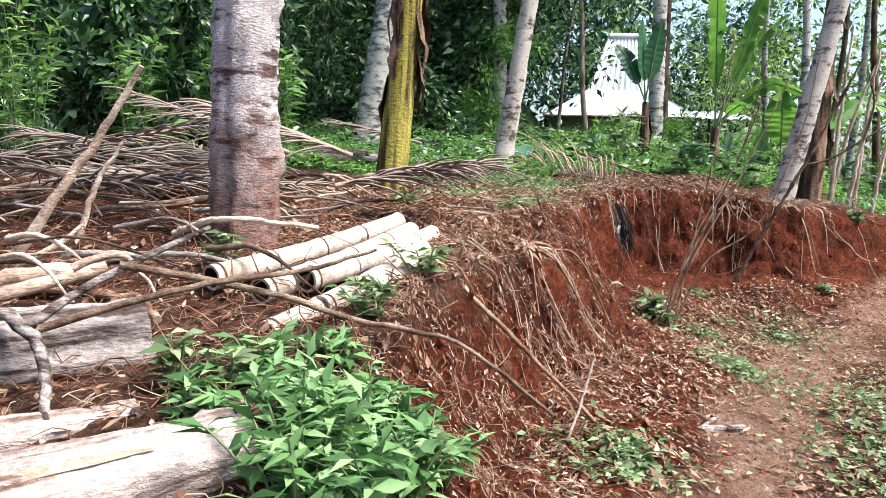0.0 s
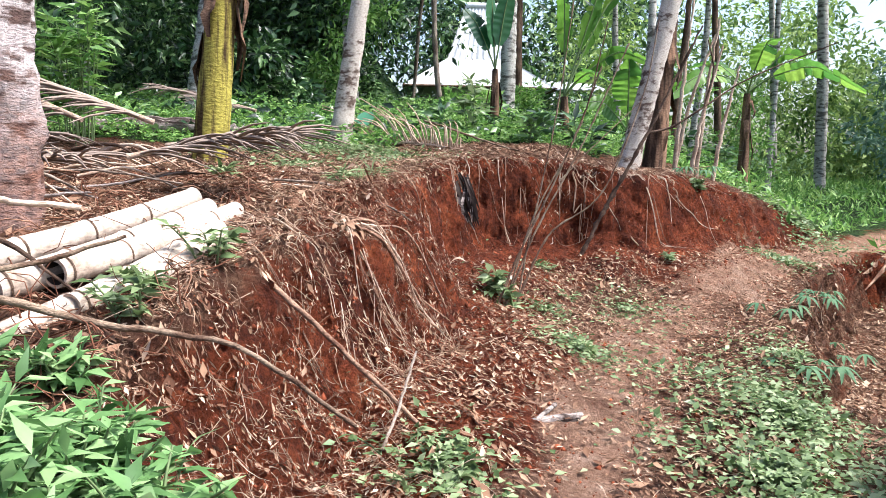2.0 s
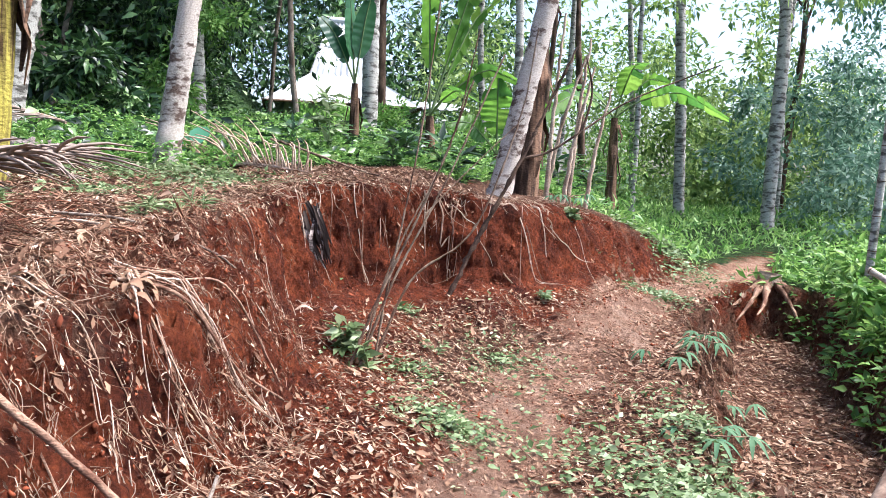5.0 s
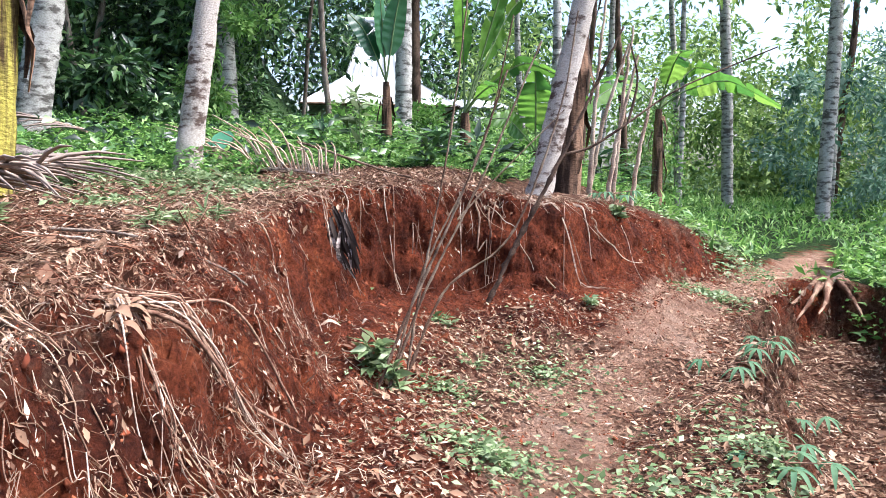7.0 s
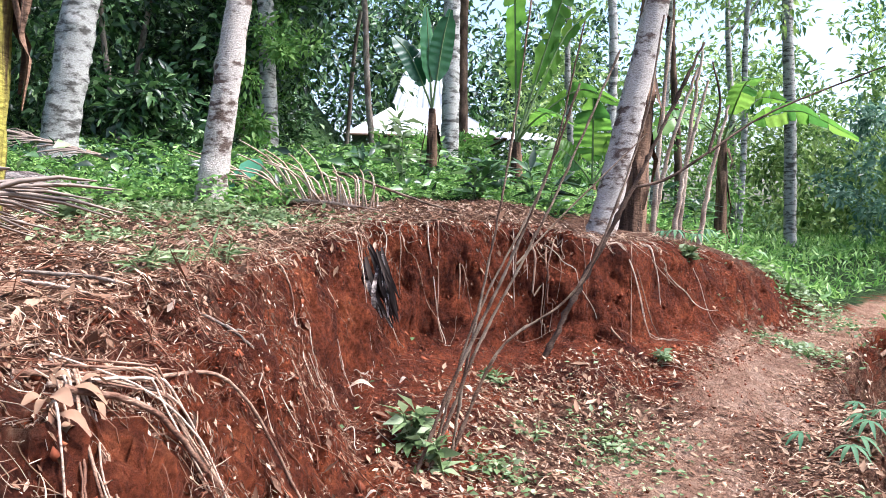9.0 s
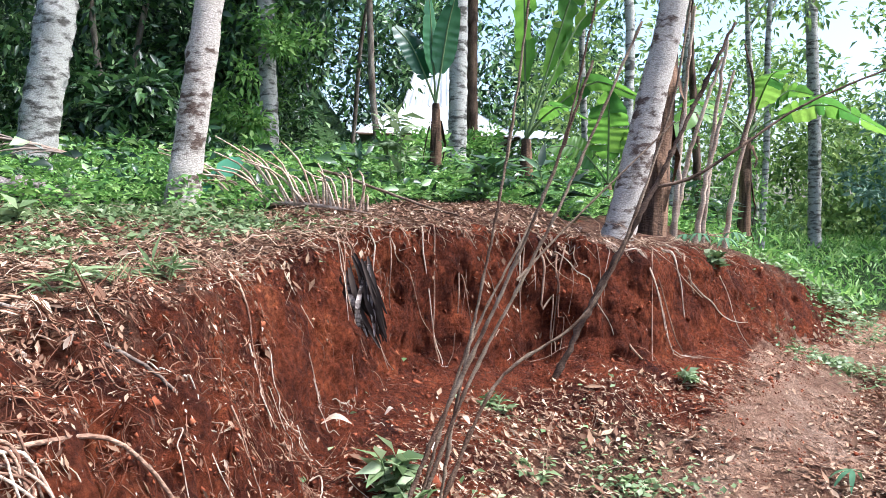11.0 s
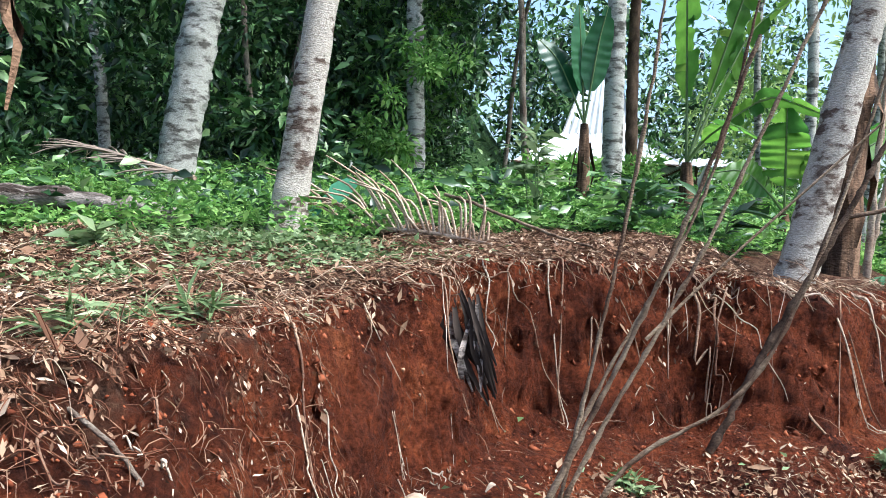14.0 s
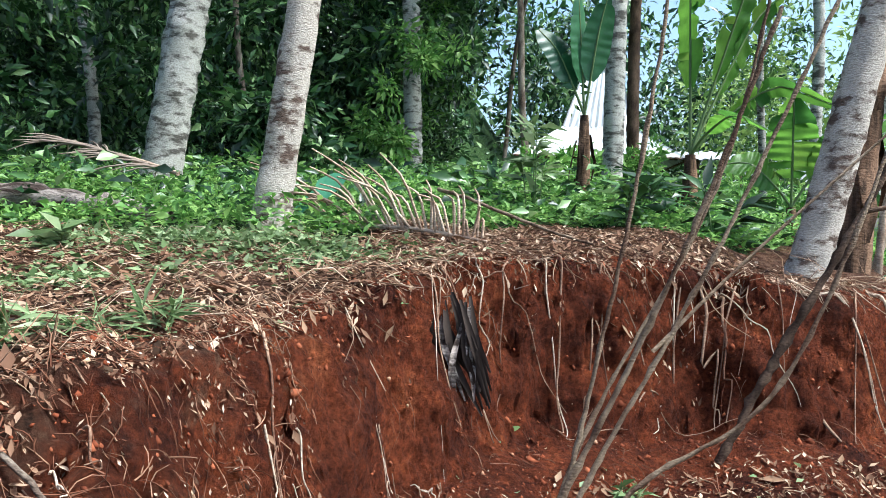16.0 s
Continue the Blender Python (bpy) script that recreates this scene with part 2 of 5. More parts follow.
def tube(b, pts, radii, sides=8, rough=0.0, seed=0, cap=True, lump=None):
    """A rounded, tapering, uneven stem through pts."""
    rng = np.random.RandomState(seed)
    p = np.asarray(pts, float)
    n = len(p)
    r = np.interp(np.linspace(0, 1, n), np.linspace(0, 1, len(radii)), radii)
    d = np.gradient(p, axis=0)
    d /= np.linalg.norm(d, axis=1)[:, None] + 1e-9
    ref = np.array([0.0, 0, 1]) if abs(d[0][2]) < 0.8 else np.array([0.0, 1, 0])
    rings = []
    ang = np.linspace(0, 2 * np.pi, sides, endpoint=False)
    for i in range(n):
        u = np.cross(d[i], ref)
        u /= np.linalg.norm(u) + 1e-9
        w = np.cross(u, d[i])
        rr = r[i] * (1 + rough * rng.uniform(-1, 1, sides))
        if lump is not None:
            rr = rr * (1 + lump[i])
        rings.append(p[i] + np.cos(ang)[:, None] * u * rr[:, None] + np.sin(ang)[:, None] * w * rr[:, None])
        ref = w
    v = np.concatenate(rings)
    i, j = np.meshgrid(np.arange(n - 1), np.arange(sides), indexing="ij")
    k = (j + 1) % sides
    f = np.stack([i * sides + j, i * sides + k, (i + 1) * sides + k, (i + 1) * sides + j], -1).reshape(-1, 4)
    b.add(v, f[:, ::-1])
    if cap:
        for ring, c in ((0, p[0]), (n - 1, p[-1])):
            o = ring * sides
            vs = np.vstack([v[o:o + sides], c])
            fs = [(a, (a + 1) % sides, sides) for a in range(sides)]
            b.add(vs, fs)


def leaves(b, P, D, L, W, rng, fold=0.25, droop=0.15, up=0.0):
    """Many small folded leaves: places P, directions D, lengths L, widths W; up: how flat they lie."""
    n = len(P)
    D = D / (np.linalg.norm(D, axis=1)[:, None] + 1e-9)
    R = rng.normal(size=(n, 3)) + np.array([0, 0, up])
    S = np.cross(D, R)
    S /= np.linalg.norm(S, axis=1)[:, None] + 1e-9
    N = np.cross(S, D)
    flip = np.where(N[:, 2] < 0, -1.0, 1.0)[:, None]
    N *= flip
    L, W = L[:, None], W[:, None]
    base = P
    m1 = P + D * L * 0.4
    left = m1 + S * W * 0.5 + N * W * fold
    right = m1 - S * W * 0.5 + N * W * fold
    tip = P + D * L - N * L * droop
    v = np.stack([base, left, m1, right, tip], 1).reshape(-1, 3)
    o = (np.arange(n) * 5)[:, None]
    f = np.concatenate([o + [0, 2, 1], o + [0, 3, 2], o + [1, 2, 4], o + [2, 3, 4]])
    b.add(v, f)


def blade(b, pts, widths, side, fold=0.15, n=10):
    """One long leaf along pts with a folded midrib."""
    p = spline(pts, n)
    w = np.interp(np.linspace(0, 1, n), np.linspace(0, 1, len(widths)), widths)
    s = np.asarray(side, float)
    d = np.gradient(p, axis=0)
    up = np.cross(s, d)
    up /= np.linalg.norm(up, axis=1)[:, None] + 1e-9
    up *= np.where(up[:, 2] < 0, -1, 1)[:, None]
    v = np.stack([p + s * w[:, None] / 2 + up * w[:, None] * fold, p, p - s * w[:, None] / 2 + up * w[:, None] * fold], 1).reshape(-1, 3)
    i = np.arange(n - 1)[:, None] * 3
    b.add(v, np.concatenate([i + [0, 1, 4, 3], i + [1, 2, 5, 4]]))


# ---- the lie of the land ----
EDGE = np.array([(0.9, -40), (1.1, -5), (1.3, 1), (1.5, 4.5), (1.5, 6.0), (1.5, 7.1), (2.0, 8.5), (2.25, 9.5), (2.5, 10.4), (2.8, 11.15), (3.25, 11.6), (4.0, 11.9), (4.95, 12.2), (5.75, 13.0), (6.5, 14.0), (7.6, 15.3), (9.0, 16.8), (10.5, 19), (13, 26), (20, 60)])
FACE = np.array([0.9, 0.9, 0.9, 0.9, 0.9, 0.9, 0.85, 0.7, 0.45, 0.3, 0.26, 0.26, 0.4, 0.5, 0.6, 0.9, 1.2, 2, 3, 3])
FOOT = np.array([0.05, 0.05, 0.05, 0.1, 0.15, 0.2, 0.3, 0.35, 0.4, 0.5, 0.5, 0.45, 0.45, 0.4, 0.25, 0.1, 0.0, 0, 0, 0])
GULLY = np.array([(4.9, 6.0), (5.9, 8.3), (7.0, 10.4), (8.0, 12.1), (9.4, 14.2)])
WAY = np.array([(2.2, -30), (2.3, 2), (3.0, 6), (3.6, 7.8), (4.6, 9.8), (5.9, 11.8), (7.6, 13.8), (9.6, 16), (11.2, 17.6), (13.2, 20.4), (18, 27)])


def along(line, x, y):
    """Signed distance to a line (positive on its right), and how far along it, in vertices."""
    best = np.full(x.shape, 1e9)
    sign, at = np.ones(x.shape), np.zeros(x.shape)
    for i in range(len(line) - 1):
        ax, ay = line[i]
        dx, dy = line[i + 1] - line[i]
        t = np.clip(((x - ax) * dx + (y - ay) * dy) / (dx * dx + dy * dy), 0, 1)
        ex, ey = x - ax - t * dx, y - ay - t * dy
        d = np.hypot(ex, ey)
        near = d < best
        best = np.where(near, d, best)
        sign = np.where(near, np.where(dx * ey - dy * ex < 0, 1, -1), sign)
        at = np.where(near, i + t, at)
    return best * sign, at


def wave(x, y, s, seed):
    """Smooth unevenness from crossed waves."""
    r = np.random.RandomState(seed)
    out = 0
    for k in range(9):
        a, f, p = r.uniform(0, 6.28), s * r.uniform(0.6, 2.4), r.uniform(0, 6.28)
        out = out + np.sin((x * np.cos(a) + y * np.sin(a)) * f + p) / (0.6 + 0.4 * k)
    return out / 3


def smooth(t):
    t = np.clip(t, 0, 1)
    return t * t * (3 - 2 * t)


def land(x, y):
    """Height of the ground and the shares of path, litter and green."""
    x, y = np.asarray(x, float), np.asarray(y, float)
    d, at = along(EDGE, x, y)
    d = d + 0.1 * wave(x, y, 3.0, 1) + 0.05 * wave(x, y, 10, 2) + (0.012 + 0.02 * (y < 9.5)) * wave(x, y, 24, 3) + 0.006 * wave(x, y, 52, 13) + 0.2 * np.exp(-((x - 2.82) ** 2 + (y - 10.5) ** 2) / 0.022)
    w = np.interp(at, np.arange(len(FACE)), FACE)
    foot = np.interp(at, np.arange(len(FOOT)), FOOT)
    upper = np.interp(y, [-40, 2, 4, 5, 6, 7.3, 9.5, 12, 19, 22.5, 60, 300], [0.1, 0.22, 0.46, 0.57, 0.76, 1.02, 1.23, 1.48, 2.05, 2.35, 2.6, 6])
    upper = upper - np.interp(x, [3.95, 4.95, 5.75, 6.5, 7.6, 9, 10.5, 13], [0, 0.2, 0.31, 0.49, 0.79, 1.35, 1.8, 2.99]) - 0.33 * np.maximum(0, x - 13) - 0.02 * np.minimum(x - 1, 0) * smooth((y - 4) / 4)
    upper = upper + 16 * smooth((y - 29) / 34) * smooth((6 - x) / 16) + 7 * smooth((-6 - x) / 25) * smooth((y + 5) / 12)
    lower = np.interp(y, [-40, 4, 7.4, 12, 15.5, 18.2, 23, 60, 300], [-0.1, -0.05, 0.0, 0.04, 0.06, 0.22, 0.55, 1.1, 4])
    g, gat = along(GULLY, x, y)
    deep = np.interp(gat, [0, 1, 2, 3, 4], [0.12, 0.38, 0.55, 0.66, 0.72])
    gu = smooth((0.9 - np.abs(g + 0.12 * wave(x, y, 4, 8) + 0.06 * wave(x, y, 13, 18) + 0.03 * wave(x, y, 33, 19))) / 0.38) * deep
    low = lower + foot * np.exp(-(np.maximum(d - w, 0) / 0.9) ** 1.4)
    low = low - gu + 0.45 * smooth((g - 0.9) / 2.0) * smooth((y - 3) / 4) * smooth((3.98 - gat) / 0.5)
    upper = np.maximum(upper, low)
    s = 1 - smooth(np.clip(d / w, 0, 1) ** np.where((w > 0.6) & (at > 5.5) & (at < 9), 1.25, np.where(at < 5.5, 0.9, 1.0)))
    h = low + (upper - low) * np.where(d < 0, 1, s)
    h = h - 0.09 * np.exp(-np.abs(d) / 0.38) * smooth((upper - low) / 0.5) * smooth((y - 9.2) / 1.2) * np.where(d < 0, 1, np.clip(1 - d / w, 0, 1))
    wd, _ = along(WAY, x, y)
    path = smooth((0.62 + 0.2 * wave(x, y, 2.5, 4) - np.abs(wd)) / 0.6) * (gu < 0.15) * (1 - smooth((y - 17.2) / 2.5))
    face = np.exp(-((d - w * 0.5) / (w * 0.75)) ** 2) * smooth((upper - low) / 0.4)
    green = np.maximum(smooth((-d - 0.9 - 0.25 * wave(x, y, 3, 5)) / 0.6) * smooth((y - 11.2) / 1.0), smooth((g - 0.7) / 0.6))
    green = np.maximum(green, smooth((y - 15.5 - 0.0 * x) / 2) * (1 - path))
    litter = np.clip(smooth((-d + 0.15 + 0.35 * (w > 0.65)) / 0.5) * (1 - green) + 0.72 * smooth((d - w - 0.35) / 0.6), 0, 1) * (1 - 0.8 * face * (1 - 0.5 * (w > 0.65)))
    h = h + 0.03 * wave(x, y, 5, 6) + 0.012 * wave(x, y, 17, 7) * (1 - path) + face * (0.035 * wave(x, y, 22, 9) + 0.02 * wave(x, y, 50, 10)) - 0.05 * path
    return h, path, litter, green


def z_at(x, y):
    return float(land(np.array([x]), np.array([y]))[0][0])


def make_ground():
    def axis(lo, hi, step, far):
        core = np.arange(lo, hi, step)
        grow = step * 1.0 * np.cumsum(1.13 ** np.arange(60))
        grow = grow[grow < far]
        return np.concatenate([lo - grow[::-1], core, core[-1] + grow])
    xs, ys = axis(0.2, 9.9, 0.034, 900), axis(4.2, 15.2, 0.034, 900)
    X, Y = np.meshgrid(xs, ys)
    h, path, litter, green = land(X.ravel(), Y.ravel())
    b = Build()
    nx, ny = len(xs), len(ys)
    i, j = np.meshgrid(np.arange(ny - 1), np.arange(nx - 1), indexing="ij")
    o = (i * nx + j).ravel()
    b.add(np.stack([X.ravel(), Y.ravel(), h], 1), np.stack([o, o + 1, o + nx + 1, o + nx], 1))
    me = b.mesh("ground", MAT["soil"])
    for name, v in (("path", path), ("litter", litter), ("green", green)):
        me.attributes.new(name, "FLOAT", "POINT").data.foreach_set("value", v.astype(np.float32))
    # finer, crumbly earth where the bank is steep
    bm = bmesh.new()
    bm.from_mesh(me)
    inside = lambda c: 1.5 < c.x < 7.4 and 5.0 < c.y < 15.2
    for limit in (0.075, 0.05):
        long = [e for e in bm.edges if inside(e.verts[0].co) and e.calc_length() > limit]
        bmesh.ops.subdivide_edges(bm, edges=long, cuts=1, use_grid_fill=True)
    bm.normal_update()
    shift = []
    for v in bm.verts:
        if inside(v.co) and v.normal.z < 0.88:
            k = min(1.0, (0.88 - v.normal.z) * 4)
            n = noise.fractal(v.co * 4.0, 1.0, 2.0, 6) * 0.05 + noise.fractal(v.co * 13.0, 0.8, 2.0, 4) * 0.028 + abs(noise.noise(v.co * 24.0)) * 0.02 - 0.008
            shift.append((v, v.normal * (n * k)))
    for v, o in shift:
        v.co += o
    bm.to_mesh(me)
    bm.free()
    me.polygons.foreach_set("use_smooth", np.ones(len(me.polygons), bool))
    return tagged(new("ground", me), "red clay soil with a trodden tan path and leaf litter", "ground", kind="structure")


make_ground()

# ---- trees ----


def crown(b, centre, spread, count, size, rng, flat=0.5, clumps=14):
    """Leaves in uneven clumps with gaps."""
    c = np.asarray(centre, float)
    q = rng.normal(size=(clumps, 3)) * np.array([spread, spread, spread * flat]) * 0.55 + c
    k = rng.randint(0, clumps, count)
    rad = spread * rng.uniform(0.15, 0.4, clumps)
    P = q[k] + rng.normal(size=(count, 3)) * rad[k][:, None] * 0.6
    D = (P - q[k]) + rng.normal(size=(count, 3)) * rad[k][:, None] * 0.5 + np.array([0, 0, -0.12 * spread])
    L = size * rng.uniform(0.6, 1.3, count)
    leaves(b, P, D, L, L * rng.uniform(0.35, 0.5, count), rng)
    return q


def tree(name, base, top, r0, r1, bark_mat, label, height=9.0, leaf="dark_leaf", seed=0, spread=2.4, count=900, sides=14, knots=0, wobble=0.03, size=0.28, flare=1.25, seam=False):
    rng = np.random.RandomState(seed)
    bx, by = base
    bz = z_at(bx, by) - 0.12
    t = thing(name, label, "tree", (bx, by, bz))
    lean = np.array([top[0] - bx, top[1] - by, top[2] - bz])
    lean = lean / lean[2]
    hs = np.linspace(0, 1, 40)
    p = hs[:, None] * height * lean
    p[:, :2] += wobble * np.stack([np.sin(hs * 9 + seed), np.cos(hs * 7 + seed * 2)], 1) * hs[:, None] * 2
    r = np.interp(hs * height, [0, 0.12, 0.35, top[2] - bz, height], [r0 * flare, r0 * (1 + (flare - 1) * 0.45), r0, r1, r1 * 0.4])
    b = Build()
    p2 = spline(p, 120)
    r2 = np.interp(np.linspace(0, 1, 120), hs, r)
    lump = 0.05 * rng.normal(size=(120, sides))
    if seam:
        ang = np.linspace(0, 6.28, sides, endpoint=False)
        da = np.abs((ang - 5.0 + np.pi) % (2 * np.pi) - np.pi)
        lump -= 0.16 * np.exp(-(da[None, :] / 0.16) ** 2)
    if knots:
        zz = np.linspace(0, height, 120)
        for _ in range(knots):
            z0, a0 = rng.uniform(0.2, 3.2), rng.uniform(0, 6.28)
            ang = np.linspace(0, 6.28, sides, endpoint=False)
            da = np.abs((ang - a0 + np.pi) % (2 * np.pi) - np.pi)
            lump += 0.15 * np.exp(-((zz[:, None] - z0) / 0.055) ** 2 - (da[None, :] / 0.45) ** 2)
    tube(b, p2, r2, sides, 0.02, seed, lump=lump)
    part("trunk", b, bark_mat, t)
    b2 = Build()
    q = crown(b2, p[-6], spread, count // 2, size, rng)
    for e in q[:7]:
        b3 = Build()
        s = p[rng.randint(24, 36)]
        mid = (s + e) / 2 + np.array([0, 0, 0.3])
        tube(b3, spline([s, mid, e], 7), [r1 * 0.45, r1 * 0.1], 5, 0.05, seed)
        part("limb", b3, bark_mat, t)
    part("crown", b2, leaf, t)
    return t

tree("tree", (0.46, 7.35), (0.45, 7.35, 2.4), 0.185, 0.18, "bark_big", "thick grey-pink tree trunk with knotty bark, standing among sticks", 8.5, "dark_leaf", 3, 2.6, 1200, 48, 75, 0.0, flare=1.0, seam=True)
tree("tree", (1.67, 12.1), (1.87, 12.1, 2.85), 0.108, 0.096, "bark_pale", "slender pale tree with blotched bark, leaning slightly", 9, "dark_leaf", 5, 2.4, 900, 24, 8, 0.02, flare=1.35)
tree("palm_tree", (4.26, 19), (4.24, 19, 4.6), 0.145, 0.135, "bark_grey", "upright grey ringed palm trunk in the undergrowth", 10, "dark_leaf", 7, 2.6, 900, 18, 0, 0.0)
tree("tree", (1.22, 20.5), (1.1, 20.5, 4.9), 0.15, 0.14, "bark_grey", "slim straight grey trunk in the undergrowth", 10, "dark_leaf", 9, 2.6, 900, 16, 0, 0.0)
tree("tree", (-0.7, 15.5), (-0.4, 15.5, 3.63), 0.205, 0.19, "bark_grey", "broad whitish leaning trunk with dark blotches", 9, "dark_leaf", 11, 3.0, 900, 24, 12, 0.02)
tree("tree", (-3.95, 20), (-4.26, 20, 5.2), 0.1, 0.09, "bark_grey", "thin crooked pale trunk before dark foliage", 9, "dark_leaf", 13, 2.2, 700, 12, 6, 0.12)
tree("tree", (4.94, 12.75), (5.37, 12.75, 3.1), 0.12, 0.108, "bark_pale", "pale leaning tree on the edge of the earth bank", 8.5, "light_leaf", 15, 2.4, 900, 24, 8, 0.02, flare=1.2)
tree("tree", (14.4, 22.3), (14.5, 22.3, 6.0), 0.16, 0.145, "bark_grey", "grey trunk standing in bright grass", 11, "haze_leaf", 17, 3.0, 1400, 14, 0, 0.05)
tree("tree", (14.0, 26), (13.67, 26, 6.7), 0.16, 0.14, "bark_grey", "grey trunk beyond the path", 11, "light_leaf", 19, 3.0, 1200, 14, 0, 0.05)
tree("tree", (4.95, 23), (4.91, 23, 5.9), 0.12, 0.1, "bark_dark", "thin dark trunk beside the house", 8.5, "light_leaf", 21, 2.4, 3200, 10, 0, 0.03)


# ---- woods and undergrowth ----


def scatter(n, box, rng, keep):
    """Up to n places in the box x0, x1, y0, y1 where keep(x, y, h, path, litter, green, d) holds."""
    x, y = rng.uniform(box[0], box[1], n), rng.uniform(box[2], box[3], n)
    h, path, litter, green = land(x, y)
    d, _ = along(EDGE, x, y)
    k = keep(x, y, h, path, litter, green, d)
    return np.stack([x, y, h], 1)[k]


def low_green(name, mat, label, box, n, size, tall, seed, keep, upright=0.5, narrow=0.42):
    rng = np.random.RandomState(seed)
    P = scatter(n, box, rng, keep)
    n = len(P)
    patch = 0.55 + 0.45 * np.clip(wave(P[:, 0], P[:, 1], 2.2, seed), -1, 1)
    P[:, 2] += rng.uniform(0.0, 1.0, n) * tall * patch
    D = np.stack([rng.normal(size=n), rng.normal(size=n), np.abs(rng.normal(size=n)) * upright], 1)
    L = size * rng.uniform(0.5, 1.4, n)
    b = Build()
    leaves(b, P, D, L, L * narrow * rng.uniform(0.7, 1.3, n), rng, droop=0.25, up=1.2)
    return single(name, b, mat, label, "undergrowth", kind="stuff")


def bushes(name, mat, label, spots, count, size, seed, flat=0.9, kind="stuff"):
    """Leafy masses: spots of x, y, height, spread."""
    rng = np.random.RandomState(seed)
    b = Build()
    per = count // len(spots)
    for x, y, hgt, spread in spots:
        z = z_at(x, y)
        q = np.stack([x + rng.normal(size=16) * spread * 0.6, y + rng.normal(size=16) * spread * 0.6, z + rng.uniform(0.05, 1, 16) * hgt], 1)
        k = rng.randint(0, 16, per)
        P = q[k] + rng.normal(size=(per, 3)) * spread * 0.22 * np.array([1, 1, flat])
        P[:, 2] = np.maximum(P[:, 2], z + 0.03)
        D = (P - q[k]) * 1.2 + rng.normal(size=(per, 3)) * 0.25 * spread + np.array([0, 0, -0.05 * spread])
        L = size * rng.uniform(0.5, 1.4, per)
        leaves(b, P, D, L, L * rng.uniform(0.3, 0.5, per), rng, up=0.8)
    return single(name, b, mat, label, "foliage", kind=kind)


on_top = lambda x, y, h, path, litter, green, d: (green > 0.45) & (d < -0.5)
low_green("undergrowth", "under", "knee-high bright green undergrowth behind the bank", (-4, 8, 11.3, 16.5), 56000, 0.068, 0.3, 41, on_top)
low_green("undergrowth", "under", "dense green ground cover under the trees", (-9, 9, 15.5, 24), 40000, 0.1, 0.42, 42, on_top)
low_green("undergrowth", "dark_leaf", "dark low leaves between the trunks", (-9, 6, 12, 24), 12000, 0.12, 0.5, 43, on_top)
right_side = lambda x, y, h, path, litter, green, d: (path < 0.2) & (d > -0.6) & ((green > 0.4) | (y > 15))
low_green("grass", "under", "bright grass and weeds beyond the path", (6.5, 26, 13.5, 34), 26000, 0.2, 0.3, 44, right_side, 1.6, 0.22)
beyond = lambda x, y, h, path, litter, green, d: (along(GULLY, x, y)[0] > 0.5) & (y > 5)
low_green("undergrowth", "under", "leafy green weeds along the far side of the gully", (6, 15, 6, 17), 24000, 0.11, 0.5, 45, beyond, 0.4, 0.5)

low_green("undergrowth", "under", "weeds beside the start of the path", (3.2, 14, -8, 6), 6000, 0.16, 0.4, 46, lambda x, y, h, path, litter, green, d: green > 0.5)
RNG = np.random.RandomState(50)
dark_spots = [(RNG.uniform(-13, 1.3), RNG.uniform(20.5, 27), RNG.uniform(3.5, 7.5), RNG.uniform(1.0, 1.7)) for _ in range(30)]
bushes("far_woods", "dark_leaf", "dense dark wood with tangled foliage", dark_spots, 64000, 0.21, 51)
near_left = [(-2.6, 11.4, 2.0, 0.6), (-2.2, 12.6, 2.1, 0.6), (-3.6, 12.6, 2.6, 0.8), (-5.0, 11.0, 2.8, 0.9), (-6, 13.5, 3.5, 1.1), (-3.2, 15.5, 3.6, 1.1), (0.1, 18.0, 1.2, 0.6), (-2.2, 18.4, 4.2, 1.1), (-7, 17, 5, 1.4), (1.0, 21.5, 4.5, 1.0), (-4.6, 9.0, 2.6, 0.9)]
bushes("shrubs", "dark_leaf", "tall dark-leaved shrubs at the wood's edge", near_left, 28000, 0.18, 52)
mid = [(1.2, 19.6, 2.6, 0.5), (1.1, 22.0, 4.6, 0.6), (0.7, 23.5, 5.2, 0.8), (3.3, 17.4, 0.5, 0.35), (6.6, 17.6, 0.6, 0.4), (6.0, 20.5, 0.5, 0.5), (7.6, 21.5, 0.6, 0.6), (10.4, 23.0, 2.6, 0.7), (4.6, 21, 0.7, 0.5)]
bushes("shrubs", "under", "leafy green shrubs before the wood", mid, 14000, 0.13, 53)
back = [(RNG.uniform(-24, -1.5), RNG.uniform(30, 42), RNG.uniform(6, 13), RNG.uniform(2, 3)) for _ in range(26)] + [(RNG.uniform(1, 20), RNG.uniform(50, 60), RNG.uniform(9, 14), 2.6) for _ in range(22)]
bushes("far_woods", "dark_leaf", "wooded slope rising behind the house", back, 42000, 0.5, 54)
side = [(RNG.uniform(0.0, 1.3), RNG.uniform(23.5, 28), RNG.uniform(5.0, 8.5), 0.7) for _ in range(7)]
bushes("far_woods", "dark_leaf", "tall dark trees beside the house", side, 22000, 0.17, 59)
# light leaf colour stands in for the bright light on this side
right = [(RNG.uniform(14, 36), RNG.uniform(27, 44), RNG.uniform(2.0, 9), RNG.uniform(1.0, 2.0)) for _ in range(34)] + [(RNG.uniform(9.5, 20), RNG.uniform(30, 44), RNG.uniform(6, 12), RNG.uniform(1.2, 2.0)) for _ in range(9)]
bushes("far_woods", "light_leaf", "light green foliage beyond the path, its brightness put into the leaf colour", right, 40000, 0.28, 55)
right2 = [(RNG.uniform(15, 26), RNG.uniform(16, 30), RNG.uniform(2.0, 6.5), RNG.uniform(0.7, 1.3)) for _ in range(14)]
